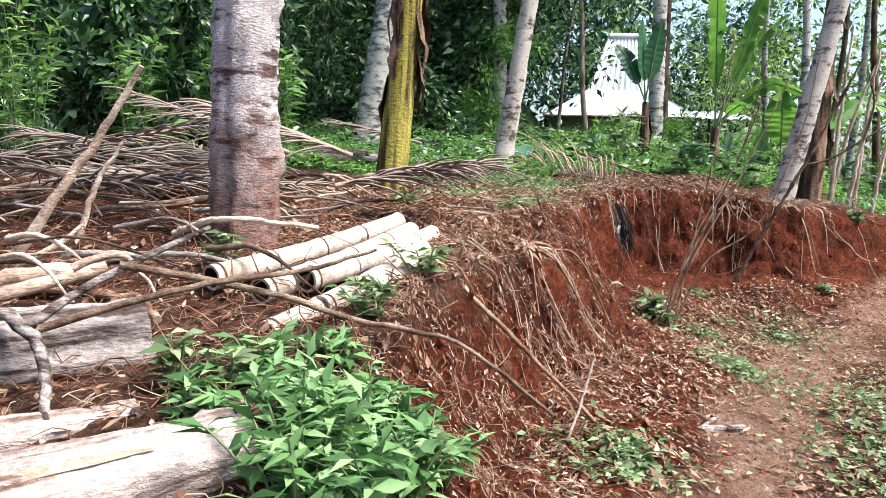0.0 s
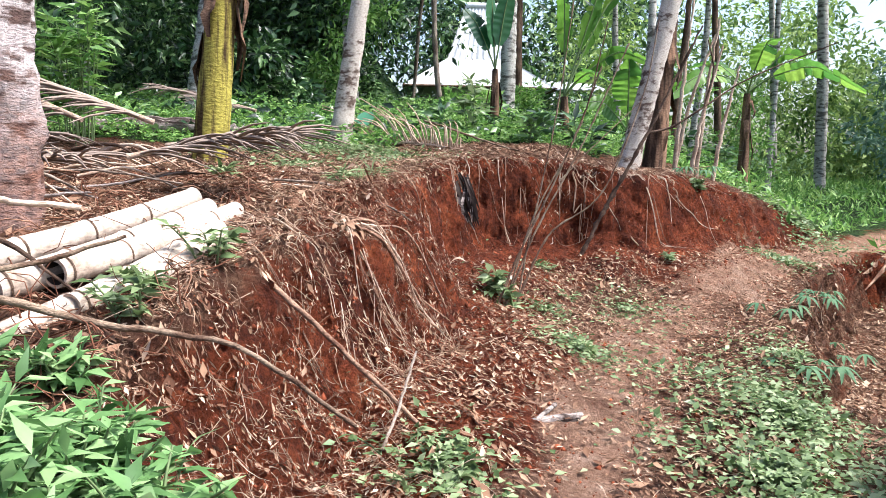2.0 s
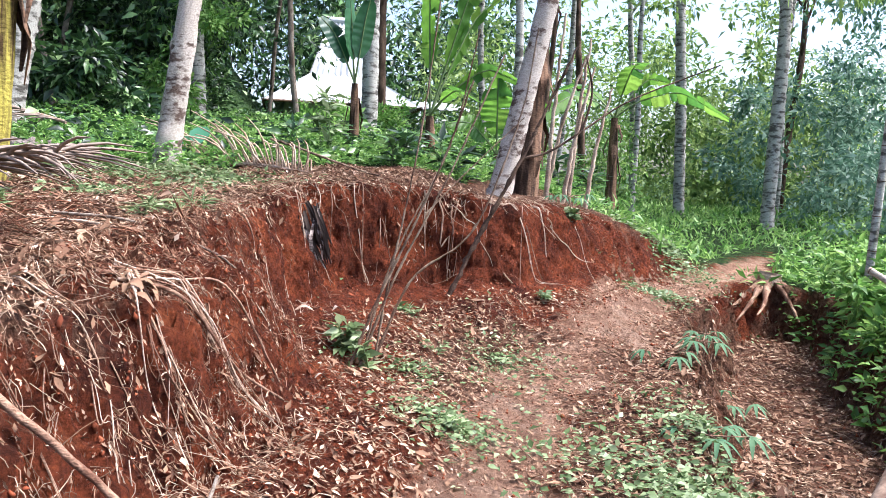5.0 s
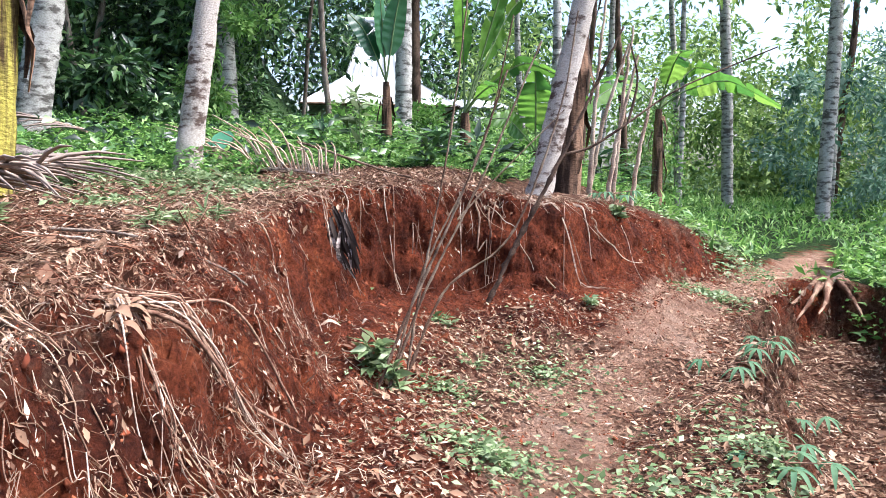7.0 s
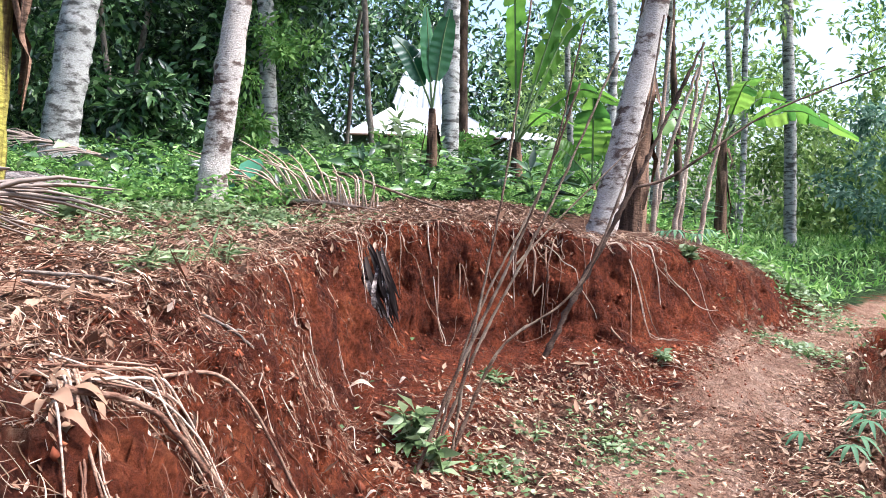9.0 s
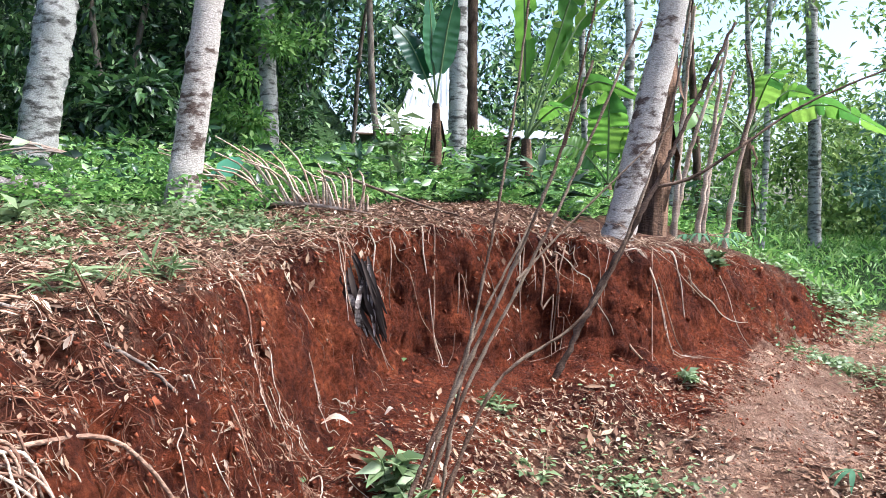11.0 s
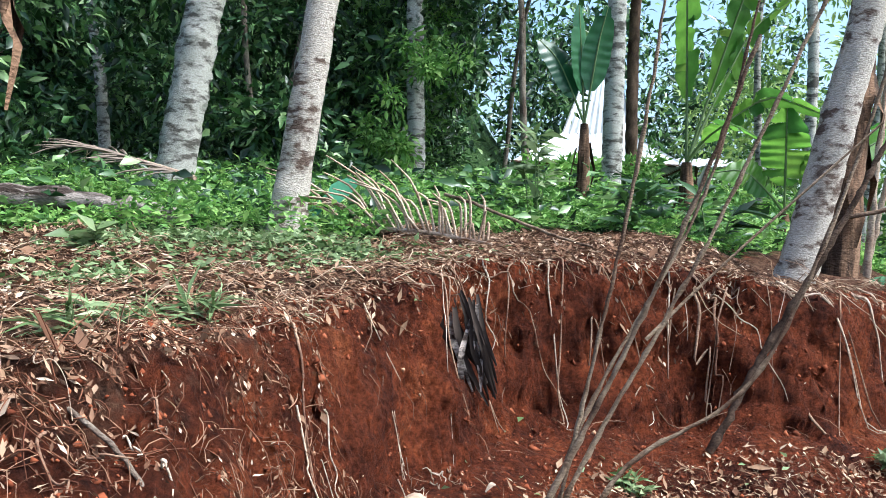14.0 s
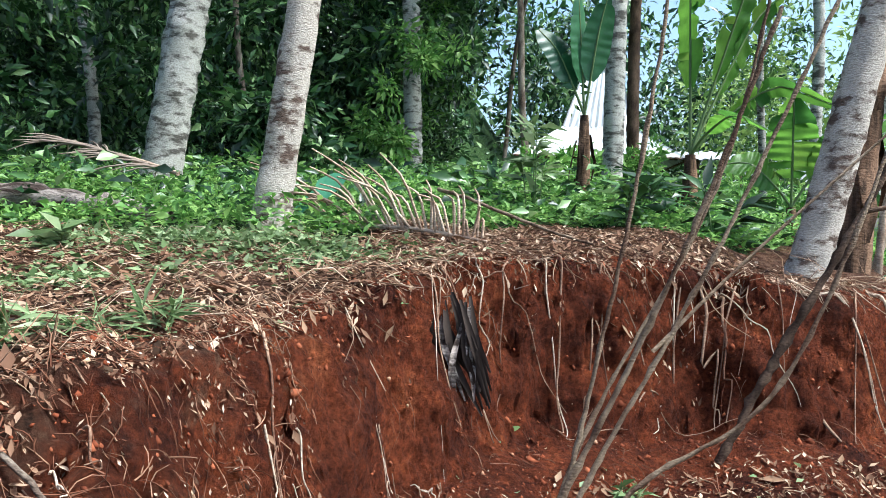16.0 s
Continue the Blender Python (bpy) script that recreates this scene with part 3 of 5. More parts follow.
bushes("young_trees", "haze_leaf", "young trees with the distance haze put into their blue-green leaf colour", right2, 18000, 0.19, 56)
gully_side = [(7.0, 7.9, 0.5, 0.28), (7.5, 8.8, 0.55, 0.3), (8.0, 9.8, 0.55, 0.3), (8.55, 10.8, 0.6, 0.3), (9.1, 11.8, 0.6, 0.32), (9.7, 12.7, 0.6, 0.32), (10.3, 13.6, 0.6, 0.35), (10.9, 14.5, 0.6, 0.4), (8.8, 10.2, 0.8, 0.4), (9.5, 11.2, 0.9, 0.45), (10.0, 12.3, 0.9, 0.5), (10.6, 13.4, 0.8, 0.5), (8.3, 8.2, 0.9, 0.45), (9.4, 9.6, 1.1, 0.5), (10.4, 11.2, 1.2, 0.6), (11.4, 12.8, 1.3, 0.6), (12.6, 14.6, 1.2, 0.7), (9.6, 7.6, 1.4, 0.6), (11.5, 10.0, 1.8, 0.8)]
bushes("shrubs", "under", "leafy shrubs crowding the gully", gully_side, 20000, 0.125, 57)
# spots for leaf masses above the view, added to darken the wood
canopy = [(RNG.uniform(-14, 5.5), RNG.uniform(17.5, 33), 0, 2.2) for _ in range(34)]

def shade_canopy():
    """An unseen roof of leaves, added high above the trunks to shade the wood."""
    rng = np.random.RandomState(58)
    b = Build()
    for x, y, _, spread in canopy:
        crown(b, (x, y, z_at(x, y) + rng.uniform(8.2, 10.5)), spread * 1.2, 520, 0.52, rng, 0.35, 12)
    single("added_canopy", b, "dark_leaf", "unseen leafy canopy added to shade the dark wood", "foliage", kind="stuff")


shade_canopy()

# slender trunks beyond the path
for i, (x, y, tall, r) in enumerate([(x0 - 1.0, y0, t0, r0) for x0, y0, t0, r0 in [(9.6, 22.5, 8, 0.07), (11.0, 25.5, 9, 0.1), (12.4, 23.5, 8, 0.08), (13.2, 29, 10, 0.13), (17.4, 25, 9, 0.1), (18.6, 22, 8, 0.09), (19.5, 28, 10, 0.13), (21.5, 25, 9, 0.12), (16.8, 33, 11, 0.15), (22.5, 33, 11, 0.15), (10.2, 30, 10, 0.12), (17.0, 19.4, 7, 0.06), (19.6, 18.8, 7, 0.07), (8.2, 19.6, 7, 0.09), (25, 29, 10, 0.13)]]):
    z = z_at(x, y)
    tree("tree", (x, y), (x + RNG.uniform(-0.3, 0.3), y, z + 4), r, r * 0.85, "bark_grey" if i % 3 else "bark_dark", "slender forest tree beyond the path", tall, "haze_leaf" if x > 16 else "light_leaf", 60 + i, 2.1, 1600, 8, 0, 0.06, 0.22)
for i, (x, y, tall, r) in enumerate([(-1.7, 22, 9, 0.06), (0.2, 23.5, 9, 0.07), (-5.4, 18.5, 9, 0.1), (-7.5, 22, 10, 0.12), (2.4, 24.5, 9, 0.05), (-0.9, 19.0, 8, 0.05), (3.1, 21.0, 8, 0.06)]):
    z = z_at(x, y)
    tree("tree", (x, y), (x + RNG.uniform(-0.6, 0.6), y, z + 4), r, r * 0.85, "bark_thin", "thin crooked trunk in the dark wood", tall, "dark_leaf", 80 + i, 2.2, 700, 8, 0, 0.12, 0.26)

# ---- the house behind ----


def prism(b, ring, z0, z1):
    n = len(ring)
    v = [(x, y, z0) for x, y in ring] + [(x, y, z1) for x, y in ring]
    b.add(v, [(i, (i + 1) % n, n + (i + 1) % n, n + i) for i in range(n)])
    b.add([(x, y, z1) for x, y in ring], [tuple(range(n))])


def sheet_metal(name):
    m, t, bs = material(name, (0.6, 0.62, 0.64), 0.5, 0.4)
    col = ramp(t, noise_tex(t, 1.5, 6, (1, 1, 0.4)), [(0.35, (0.34, 0.36, 0.37)), (0.6, (0.56, 0.58, 0.58))])
    t.links.new(col, bs.inputs["Base Color"])
    return m


def plaster(name):
    m, t, bs = material(name, (0.3, 0.3, 0.28), 0.9, 0.2)
    t.links.new(ramp(t, noise_tex(t, 1.2, 6), [(0.35, (0.2, 0.2, 0.18)), (0.65, (0.4, 0.4, 0.37))]), bs.inputs["Base Color"])
    return m


MAT["sheet_metal"], MAT["plaster"] = sheet_metal("sheet_metal_white"), plaster("plaster_grey")


def house():
    x0, x1, y0, y1, eave, ridge = 2.05, 8.8, 39.8, 46.6, 4.35, 8.4
    cx, cy = 5.7, 43.2
    h = thing("house", "house with a steep white corrugated metal roof among trees", "house", (cx, cy, z_at(cx, cy)))
    base = z_at(cx, cy)
    b = Build()
    prism(b, [(x0 + 0.9 - cx, y0 + 0.9 - cy), (x1 - 0.9 - cx, y0 + 0.9 - cy), (x1 - 0.9 - cx, y1 - 0.9 - cy), (x0 + 0.9 - cx, y1 - 0.9 - cy)], -1.0, eave - base)
    part("wall", b, "plaster", h)

    def slope(corners, n):
        """A ribbed sheet between eave a-b and top c-d."""
        a, bb, c, d = [np.array(p, float) for p in corners]
        out = Build()
        nrm = np.cross(bb - a, d - a)
        nrm /= np.linalg.norm(nrm)
        if nrm[2] < 0:
            nrm = -nrm
        us = np.linspace(0, 1, n * 4 + 1)
        lift = 0.05 * (np.arange(len(us)) % 4 < 2)
        lo = a + (bb - a) * us[:, None] + nrm * lift[:, None]
        hi = d + (c - d) * us[:, None] + nrm * lift[:, None]
        v = np.vstack([lo, hi, lo - nrm * 0.05, hi - nrm * 0.05])
        m = len(us)
        i = np.arange(m - 1)[:, None]
        out.add(v, np.vstack([i + [0, 1, m + 1, m], i + [2 * m, 3 * m, 3 * m + 1, 2 * m + 1]]))
        return out

    e, k, r = eave - base, 5.75 - base, ridge - base
    lowr = [(x0 - cx, y0 - cy, e), (x1 - cx, y0 - cy, e), (x1 - cx, y1 - cy, e), (x0 - cx, y1 - cy, e)]
    midr = [(x0 + 2.0 - cx, y0 + 2.0 - cy, k), (x1 - 2.0 - cx, y0 + 2.0 - cy, k), (x1 - 2.0 - cx, y1 - 2.0 - cy, k), (x0 + 2.0 - cx, y1 - 2.0 - cy, k)]
    top = [(-0.75, -0.1, r), (0.75, -0.1, r), (0.75, 0.1, r), (-0.75, 0.1, r)]
    for i in range(4):
        j = (i + 1) % 4
        roof = part("roof", slope((lowr[i], lowr[j], midr[j], midr[i]), 16 if i % 2 == 0 else 12), "sheet_metal", h)
        part("roof", slope((midr[i], midr[j], top[j], top[i]), 10 if i % 2 == 0 else 8), "sheet_metal", h, "steep upper slope of white metal sheet")
        b = Build()
        tube(b, [lowr[i], lowr[j]], [0.07, 0.07], 6)
        part("fascia", b, "bark_dark", h)
    b = Build()
    tube(b, [top[0], top[1]], [0.16, 0.16], 8)
    part("ridge_cap", b, "sheet_metal", h)
    lean = [(x1 - 0.6 - cx, y0 - 0.1 - cy, e - 0.02), (x1 + 2.2 - cx, y0 - 0.1 - cy, e - 0.02), (x1 + 2.0 - cx, y0 + 2.4 - cy, e + 0.5), (x1 - 0.6 - cx, y0 + 2.4 - cy, e + 0.5)]
    part("roof", slope(lean, 7), "sheet_metal", h, "low lean-to roof of metal sheet")
    for px in (x1 + 0.4, x1 + 2.0):
        b = Build()
        tube(b, [(px - cx, y0 + 0.1 - cy, -0.6), (px - cx, y0 + 0.1 - cy, e + 0.02)], [0.06, 0.06], 8)
        part("post", b, "bark_dark", h)
    for wx in (-2.2, 0.0, 1.6):
        b = Build()
        prism(b, [(wx, y0 + 0.84 - cy), (wx + 0.9, y0 + 0.84 - cy), (wx + 0.9, y0 + 0.92 - cy), (wx, y0 + 0.92 - cy)], e - 1.6, e - 0.5)
        part("window", b, "hole", h, "dark window in the shaded wall")


house()

# ---- banana plants ----


def torn_blade(b, pts, widths, side, rng, fold=0.1, n=44, tears=5):
    """A long leaf with waved margins, torn here and there down to the midrib."""
    p = spline(pts, n)
    w = np.interp(np.linspace(0, 1, n), np.linspace(0, 1, len(widths)), widths)
    s = np.asarray(side, float)
    d = np.gradient(p, axis=0)
    d /= np.linalg.norm(d, axis=1)[:, None] + 1e-9
    up = np.cross(s, d)
    up /= np.linalg.norm(up, axis=1)[:, None] + 1e-9
    up *= np.where(up[:, 2] < 0, -1, 1)[:, None]
    for sg in (-1, 1):
        cuts = sorted(set([0, n - 1] + list(rng.randint(4, n - 4, tears))))
        for a, z in zip(cuts[:-1], cuts[1:]):
            if z - a < 2:
                continue
            k = np.arange(a, z + 1)
            lag = rng.uniform(-0.12, 0.12) if tears else 0.0
            rise = fold + rng.uniform(-0.16, 0.1)
            cols = []
            for f in (0.02, 0.5, 1.0):
                wob = (0.03 if tears > 1 else 0.012) * np.sin(k * 1.1 + sg) * f
                end = 1.0 - 0.25 * f * np.where((k == a) & (a > 0) | (k == z) & (z < n - 1), 1, 0)
                cols.append(p[k] + s * (sg * w[k] / 2 * f * end)[:, None] + up[k] * (w[k] * (rise * f + wob - 0.12 * f * f))[:, None] + d[k] * (lag * w[k] * f)[:, None])
            v = np.stack(cols, 1).reshape(-1, 3)
            i = np.arange(len(k) - 1)[:, None] * 3
            b.add(v, np.concatenate([i + [0, 1, 4, 3], i + [1, 2, 5, 4]]))


def banana(place, stem_h, r, leafs, label, stem_mat="banana_stem", lean=(0, 0), flaps=5, seed=0, leaf_mat="banana_leaf"):
    """A banana plant: sheathed stem and leaves given as (angle, rise, length, width, droop)."""
    rng = np.random.RandomState(seed)
    x, y = place
    z = z_at(x, y) - 0.08
    t = thing("banana_plant", label, "banana plant", (x, y, z))
    top = np.array([lean[0], lean[1], stem_h])
    b = Build()
    p = spline([(0, 0, 0), top * 0.5 + np.array([0.01, 0, 0]), top], 26)
    tube(b, p, [r * 1.25, r, r * 0.92, r * 0.6], 18, 0.05, seed)
    part("stem", b, stem_mat, t)
    for k in range(flaps):
        b = Build()
        a, h = rng.uniform(0, 6.28), rng.uniform(0.3, 0.95)
        o = top * h + r * np.array([math.cos(a), math.sin(a), 0])
        out = np.array([math.cos(a), math.sin(a), 0])
        ln = rng.uniform(0.3, 0.7)
        blade(b, [o + out * 0.01, o + out * 0.06 + np.array([0, 0, -ln * 0.5]), o + out * 0.03 + np.array([0, 0, -ln])], [r * 1.1, r * 0.9, r * 0.3], (-math.sin(a), math.cos(a), 0), -0.2, 8)
        part("dry_sheath", b, "banana_dead", t, "papery brown hanging sheath")
    for ang, rise, length, width, droop, twist in leafs:
        a = radians(ang)
        out = np.array([math.cos(a), math.sin(a), 0])
        s = top.copy()
        up = np.array([0, 0, 1.0])
        p0 = s
        p1 = s + (out * math.cos(radians(rise)) + up * math.sin(radians(rise))) * length * 0.25
        p2 = s + (out * math.cos(radians(rise)) + up * math.sin(radians(rise))) * length * 0.65 - up * droop * 0.3
        p3 = s + (out * math.cos(radians(rise)) + up * math.sin(radians(rise))) * length * 0.95 + out * droop * 0.25 - up * droop
        b = Build()
        sv = np.array([-math.sin(a), math.cos(a), 0])
        nv = np.cross(sv, p2 - p1)
        nv /= np.linalg.norm(nv)
        sv = sv * math.cos(radians(twist)) + nv * math.sin(radians(twist))
        torn_blade(b, [p1, (p1 + p2) / 2 + up * 0.03, p2, p3], [width * 0.3, width * 0.9, width * 1.05, width * 1.05, width * 1.0, width * 0.8, width * 0.25], sv, rng, 0.1, tears=rng.randint(2, 8) if leaf_mat == "banana_leaf" else 1)
        leaf = part("leaf", b, leaf_mat, t)
        b = Build()
        tube(b, spline([p0, p1, p2, p3], 10), [r * 0.22, 0.012, 0.006], 5)
        part("midrib", b, "weed", leaf)
    return t


banana((0.75, 10.3), 3.4, 0.125, [(20, 60, 2.0, 0.5, 0.6, 0), (150, 50, 2.0, 0.5, 0.7, 0), (260, 65, 1.9, 0.5, 0.6, 0)], "yellow-green banana stem with torn brown sheaths at the litter's edge", lean=(0.26, 0), flaps=24, seed=1)
banana((4.72, 15.6), 0.75, 0.08, [(215, 87, 2.6, 0.34, 0.0, 8), (345, 74, 2.9, 0.42, 0.2, 30), (10, 48, 2.0, 0.24, 0.9, 60), (20, 66, 2.6, 0.36, 0.5, 40), (300, 40, 1.2, 0.2, 0.6, 20)], "banana plant with broad upright bright leaves", "banana_dead", seed=2)
banana((3.7, 15.9), 1.0, 0.07, [(195, 66, 1.2, 0.34, 0.2, 75), (215, 84, 1.3, 0.3, 0.0, 70), (340, 82, 1.4, 0.3, 0.1, 40)], "banana plant with dark drooping leaves beside the palm", "banana_dead", seed=7, leaf_mat="banana_dark")
banana((5.8, 16.0), 0.45, 0.07, [(250, 80, 1.2, 0.5, 0.05, 10), (350, 60, 1.3, 0.42, 0.3, 60), (190, 50, 1.1, 0.36, 0.4, 60)], "young banana plant with wide green leaves", "banana_dead", seed=3)
banana((8.8, 18.8), 2.0, 0.1, [(200, 30, 2.0, 0.4, 1.2, 40), (330, 35, 2.2, 0.42, 1.2, 40), (270, 55, 2.0, 0.45, 0.7, 0), (20, 50, 2.0, 0.4, 0.7, 40), (120, 45, 1.9, 0.4, 0.7, 0)], "banana plant with long drooping leaves by the path", "banana_dead", seed=4)
banana((5.55, 13.7), 2.6, 0.12, [(30, 60, 1.8, 0.4, 0.7, 40), (120, 50, 1.8, 0.4, 0.7, 0)], "old banana stem wrapped in dark brown dead sheaths", "banana_dead", lean=(0.14, 0), flaps=12, seed=5)

# ---- bamboo, logs and branches ----


def bamboo(a, b_, r, label, mat="bamboo", group="cut bamboo poles", joints=0.34, hollow=True):
    """A cut bamboo pole from a to b_: culm with raised nodes, hollow ends."""
    a, b_ = np.array(a, float), np.array(b_, float)
    ln = np.linalg.norm(b_ - a)
    t = thing("bamboo_pole", label, "bamboo pole", tuple(a), group)
    d = (b_ - a) / ln
    n = max(int(ln / 0.02), 8)
    u = np.linspace(0, ln, n)
    near = np.abs((u + 0.12) % joints - joints / 2)
    r0 = r * (1 + 0.1 * np.exp(-(near / 0.012) ** 2)) * np.linspace(1, 0.86, n)
    sag = np.array([0, 0, -1]) * (0.02 * np.sin(u / ln * np.pi))[:, None]
    pts = d * u[:, None] + sag
    bu = Build()
    tube(bu, pts, r0, 18, 0.012, 3, cap=not hollow)
    part("culm", bu, mat, t)
    for u0 in np.arange(joints / 2 - 0.12, ln, joints):
        if u0 < 0.03 or u0 > ln - 0.03:
            continue
        c = pts[np.argmin(np.abs(u - u0))]
        rr = r * 1.115 * (1 - 0.14 * u0 / ln)
        ring = Build()
        tube(ring, [c - d * 0.006, c - d * 0.002, c + d * 0.002, c + d * 0.006], [rr * 0.97, rr, rr, rr * 0.97], 18, 0.01, 3, cap=False)
        part("node_ring", ring, "bamboo_node", t)
    for end, s in ((pts[0], 1), (pts[-1], -1)) if hollow else ():
        inner = Build()
        tube(inner, [end + d * s * 0.002, end + d * s * 0.09], [r0[0] * 0.8, r0[0] * 0.78] if s == 1 else [r0[-1] * 0.8, r0[-1] * 0.78], 18, cap=False)
        part("hollow", inner, "hole", t, "hollow inside, its shade put into a near-black colour")
        w = Build()
        x = np.cross(d, [0, 0, 1])
        x /= np.linalg.norm(x)
        y = np.cross(x, d)
        rr = r0[0] if s == 1 else r0[-1]
        ang = np.linspace(0, 2 * np.pi, 18, endpoint=False)[:, None]
        ro = end + (np.cos(ang) * x + np.sin(ang) * y) * rr
        ri = end + (np.cos(ang) * x + np.sin(ang) * y) * rr * 0.8
        i = np.arange(18)[:, None]
        k = (i + 1) % 18
        w.add(np.vstack([ro, ri]), np.hstack([i, k, k + 18, i + 18]))
        part("cut_rim", w, "dead_wood", t)
        plug = Build()
        c = end + d * s * 0.09
        plug.add(np.vstack([c + (np.cos(ang) * x + np.sin(ang) * y) * rr * 0.8, c]), [(j, (j + 1) % 18, 18) for j in range(18)])
        part("node_wall", plug, "hole", t)
    return t


def stick(name, pts, r0, r1, mat, label, category="branch", seed=0, forks=(), sides=8, n=24, nubs=0.0):
    """A bent branch; forks are lists of points of side branches."""
    p = np.array(pts, float)
    o = p[0].copy()
    t = thing(name, label, category, tuple(o))
    b = Build()
    q = spline(p - o, n)
    rng = np.random.RandomState(seed)
    q[1:-1] += rng.normal(size=(n - 2, 3)) * r0 * 0.16
    radii = np.linspace(r0, r1, n) * (1 + nubs * (rng.uniform(size=n) > 0.62) * rng.uniform(0.4, 1.3, n))
    tube(b, q, radii, sides, 0.1 + nubs * 0.3, seed)
    part("stem", b, mat, t)
    for k, f in enumerate(forks):
        b = Build()
        f = np.array(f, float) - o
        tube(b, spline(f, 14), [r0 * 0.7, r1 * 0.6], 6, 0.1, seed + k)
        part("fork", b, mat, t)
    return t


def log(a, b_, r, mat, label, seed=0, flat=0.8, rough=0.12):
    """A weathered log with furrows and a broken end, built along its own x axis."""
    a, b_ = Vector(a), Vector(b_)
    t = thing("log", label, "log", tuple(a))
    t.rotation_euler = (b_ - a).to_track_quat("X", "Z").to_euler()
    rng = np.random.RandomState(seed)
    n, sides = 60, 40
    ln = (b_ - a).length
    u = np.linspace(0, ln, n)
    ang = np.linspace(0, 2 * np.pi, sides, endpoint=False)
    ridge = sum(rough * 0.45 / (1 + k * 0.3) * np.sin(ang * (2 + 3 * k) + rng.uniform(0, 6.28) + 0.8 * np.sin(u[:, None] * rng.uniform(1, 4))) for k in range(5))
    ridge = ridge + rng.normal(size=(n, sides)) * rough * 0.12
    ridge[-4:] *= 1.8
    bu = Build()
    tube(bu, np.stack([u, 0 * u, 0.015 * np.sin(u * 3)], 1), [r * 0.86, r, r * 1.02, r * 0.92], sides, 0.0, seed, cap=False, lump=ridge)
    part("trunk", bu, mat, t)
    ring = bu.v[0][-sides:]
    end = Build()
    levels = [ring]
    for k, f in enumerate((0.75, 0.5, 0.25)):
        q = ring * np.array([1, f, f]) + np.stack([rng.uniform(-0.06, 0.03, sides), 0 * ang, 0 * ang], 1)
        levels.append(q)
    v = np.vstack(levels + [np.array([[ln - 0.03, 0, 0]])])
    f4 = [(k * sides + s, k * sides + (s + 1) % sides, (k + 1) * sides + (s + 1) % sides, (k + 1) * sides + s) for k in range(3) for s in range(sides)]
    end.add(v, f4)
    end.add(v[3 * sides:], [(s, (s + 1) % sides, sides) for s in range(sides)])
    part("splintered_end", end, "root", t, "broken reddish-brown end grain")
    for k in range(5):
        b = Build()
        a0, x0 = rng.uniform(0.3, 2.8), rng.uniform(0.1, 0.6) * ln
        o = np.array([x0, math.cos(a0) * r * 0.96, math.sin(a0) * r * 0.96])
        blade(b, [o, o + np.array([ln * 0.12, 0, 0.01]), o + np.array([ln * 0.28, 0, 0.0])], [0.005, 0.03, 0.035, 0.004], (0, -math.sin(a0), math.cos(a0)), 0.1, 8)
        part("bark_flake", b, "dead_wood", t)
    return t


def on(x, y, lift=0.0):
    return (x, y, z_at(x, y) + lift)


bamboo((0.66, 6.38, 0.94), (1.33, 7.6, 1.17), 0.062, "pale cut bamboo pole on the pile")
bamboo((0.93, 6.3, 0.9), (1.42, 7.55, 1.12), 0.064, "pale cut bamboo pole with a dark hollow end")
bamboo((1.1, 6.45, 0.94), (1.53, 7.68, 1.1), 0.06, "pale cut bamboo pole lying on top")
bamboo((1.07, 5.98, 0.76), (1.54, 7.25, 1.04), 0.062, "pale cut bamboo pole sloping down to the weeds")
bamboo((1.22, 6.3, 0.84), (1.6, 7.2, 1.0), 0.05, "thinner bamboo pole beneath the others")
log((-0.95, 4.7, 0.66), (0.58, 5.9, 0.72), 0.2, "dead_grey", "grey weathered log with furrowed bark on the litter", 2)
log((0.2, 3.75, 0.52), (1.33, 5.0, 0.6), 0.15, "wood_pale", "pale split log with a splintered end in the weeds", 4, rough=0.1)
log((-0.2, 4.4, 0.52), (0.85, 5.3, 0.58), 0.085, "wood_pale", "pale slab of split wood beside a log", 6, rough=0.12)
stick("branch", [(-0.72, 6.4, 0.5), (-0.34, 6.5, 1.1), (-0.02, 6.6, 1.6), (0.20, 6.6, 1.95)], 0.036, 0.014, "dead_wood", "bare tan branch propped upright in the pile", seed=1, forks=[[(-0.46, 6.48, 0.9), (-0.22, 6.55, 1.05), (-0.12, 6.6, 1.15)]])
stick("branch", [(-0.48, 7.1, 0.85), (-0.38, 7.15, 1.3), (-0.22, 7.2, 1.6)], 0.024, 0.01, "dead_wood", "short bare branch standing in the pile", seed=2)
stick("branch", [(-0.92, 5.8, 0.75), (-0.32, 6.2, 0.9), (0.08, 6.4, 0.95)], 0.055, 0.04, "dead_wood", "thick tan branch lying in the pile", seed=3)
stick("branch", [(-0.92, 5.5, 0.82), (-0.22, 5.9, 0.86), (0.18, 6.3, 0.98)], 0.035, 0.03, "dead_wood", "tan branch among dead leaves", seed=4)
stick("branch", [(-0.07, 5.5, 1.0), (0.38, 5.4, 0.86), (0.58, 5.2, 0.72), (0.70, 5.0, 0.55)], 0.03, 0.014, "dead_grey", "grey forked branch over the log", seed=5, forks=[[(0.38, 5.4, 0.86), (0.53, 5.55, 1.0), (0.78, 5.7, 1.15), (0.90, 5.8, 1.22)]])
stick("branch", [(0.43, 5.4, 0.86), (0.88, 5.6, 1.0), (1.28, 5.9, 1.06), (1.53, 6.0, 1.14)], 0.016, 0.006, "bark_stem", "thin dark branch over the bamboo", seed=6)
stick("branch", [(0.63, 5.6, 1.08), (1.08, 5.8, 0.98), (1.48, 6.0, 0.84), (1.88, 6.1, 0.74), (2.28, 6.15, 0.45)], 0.016, 0.008, "bark_stem", "long thin dark stick sloping over the bank", seed=7)
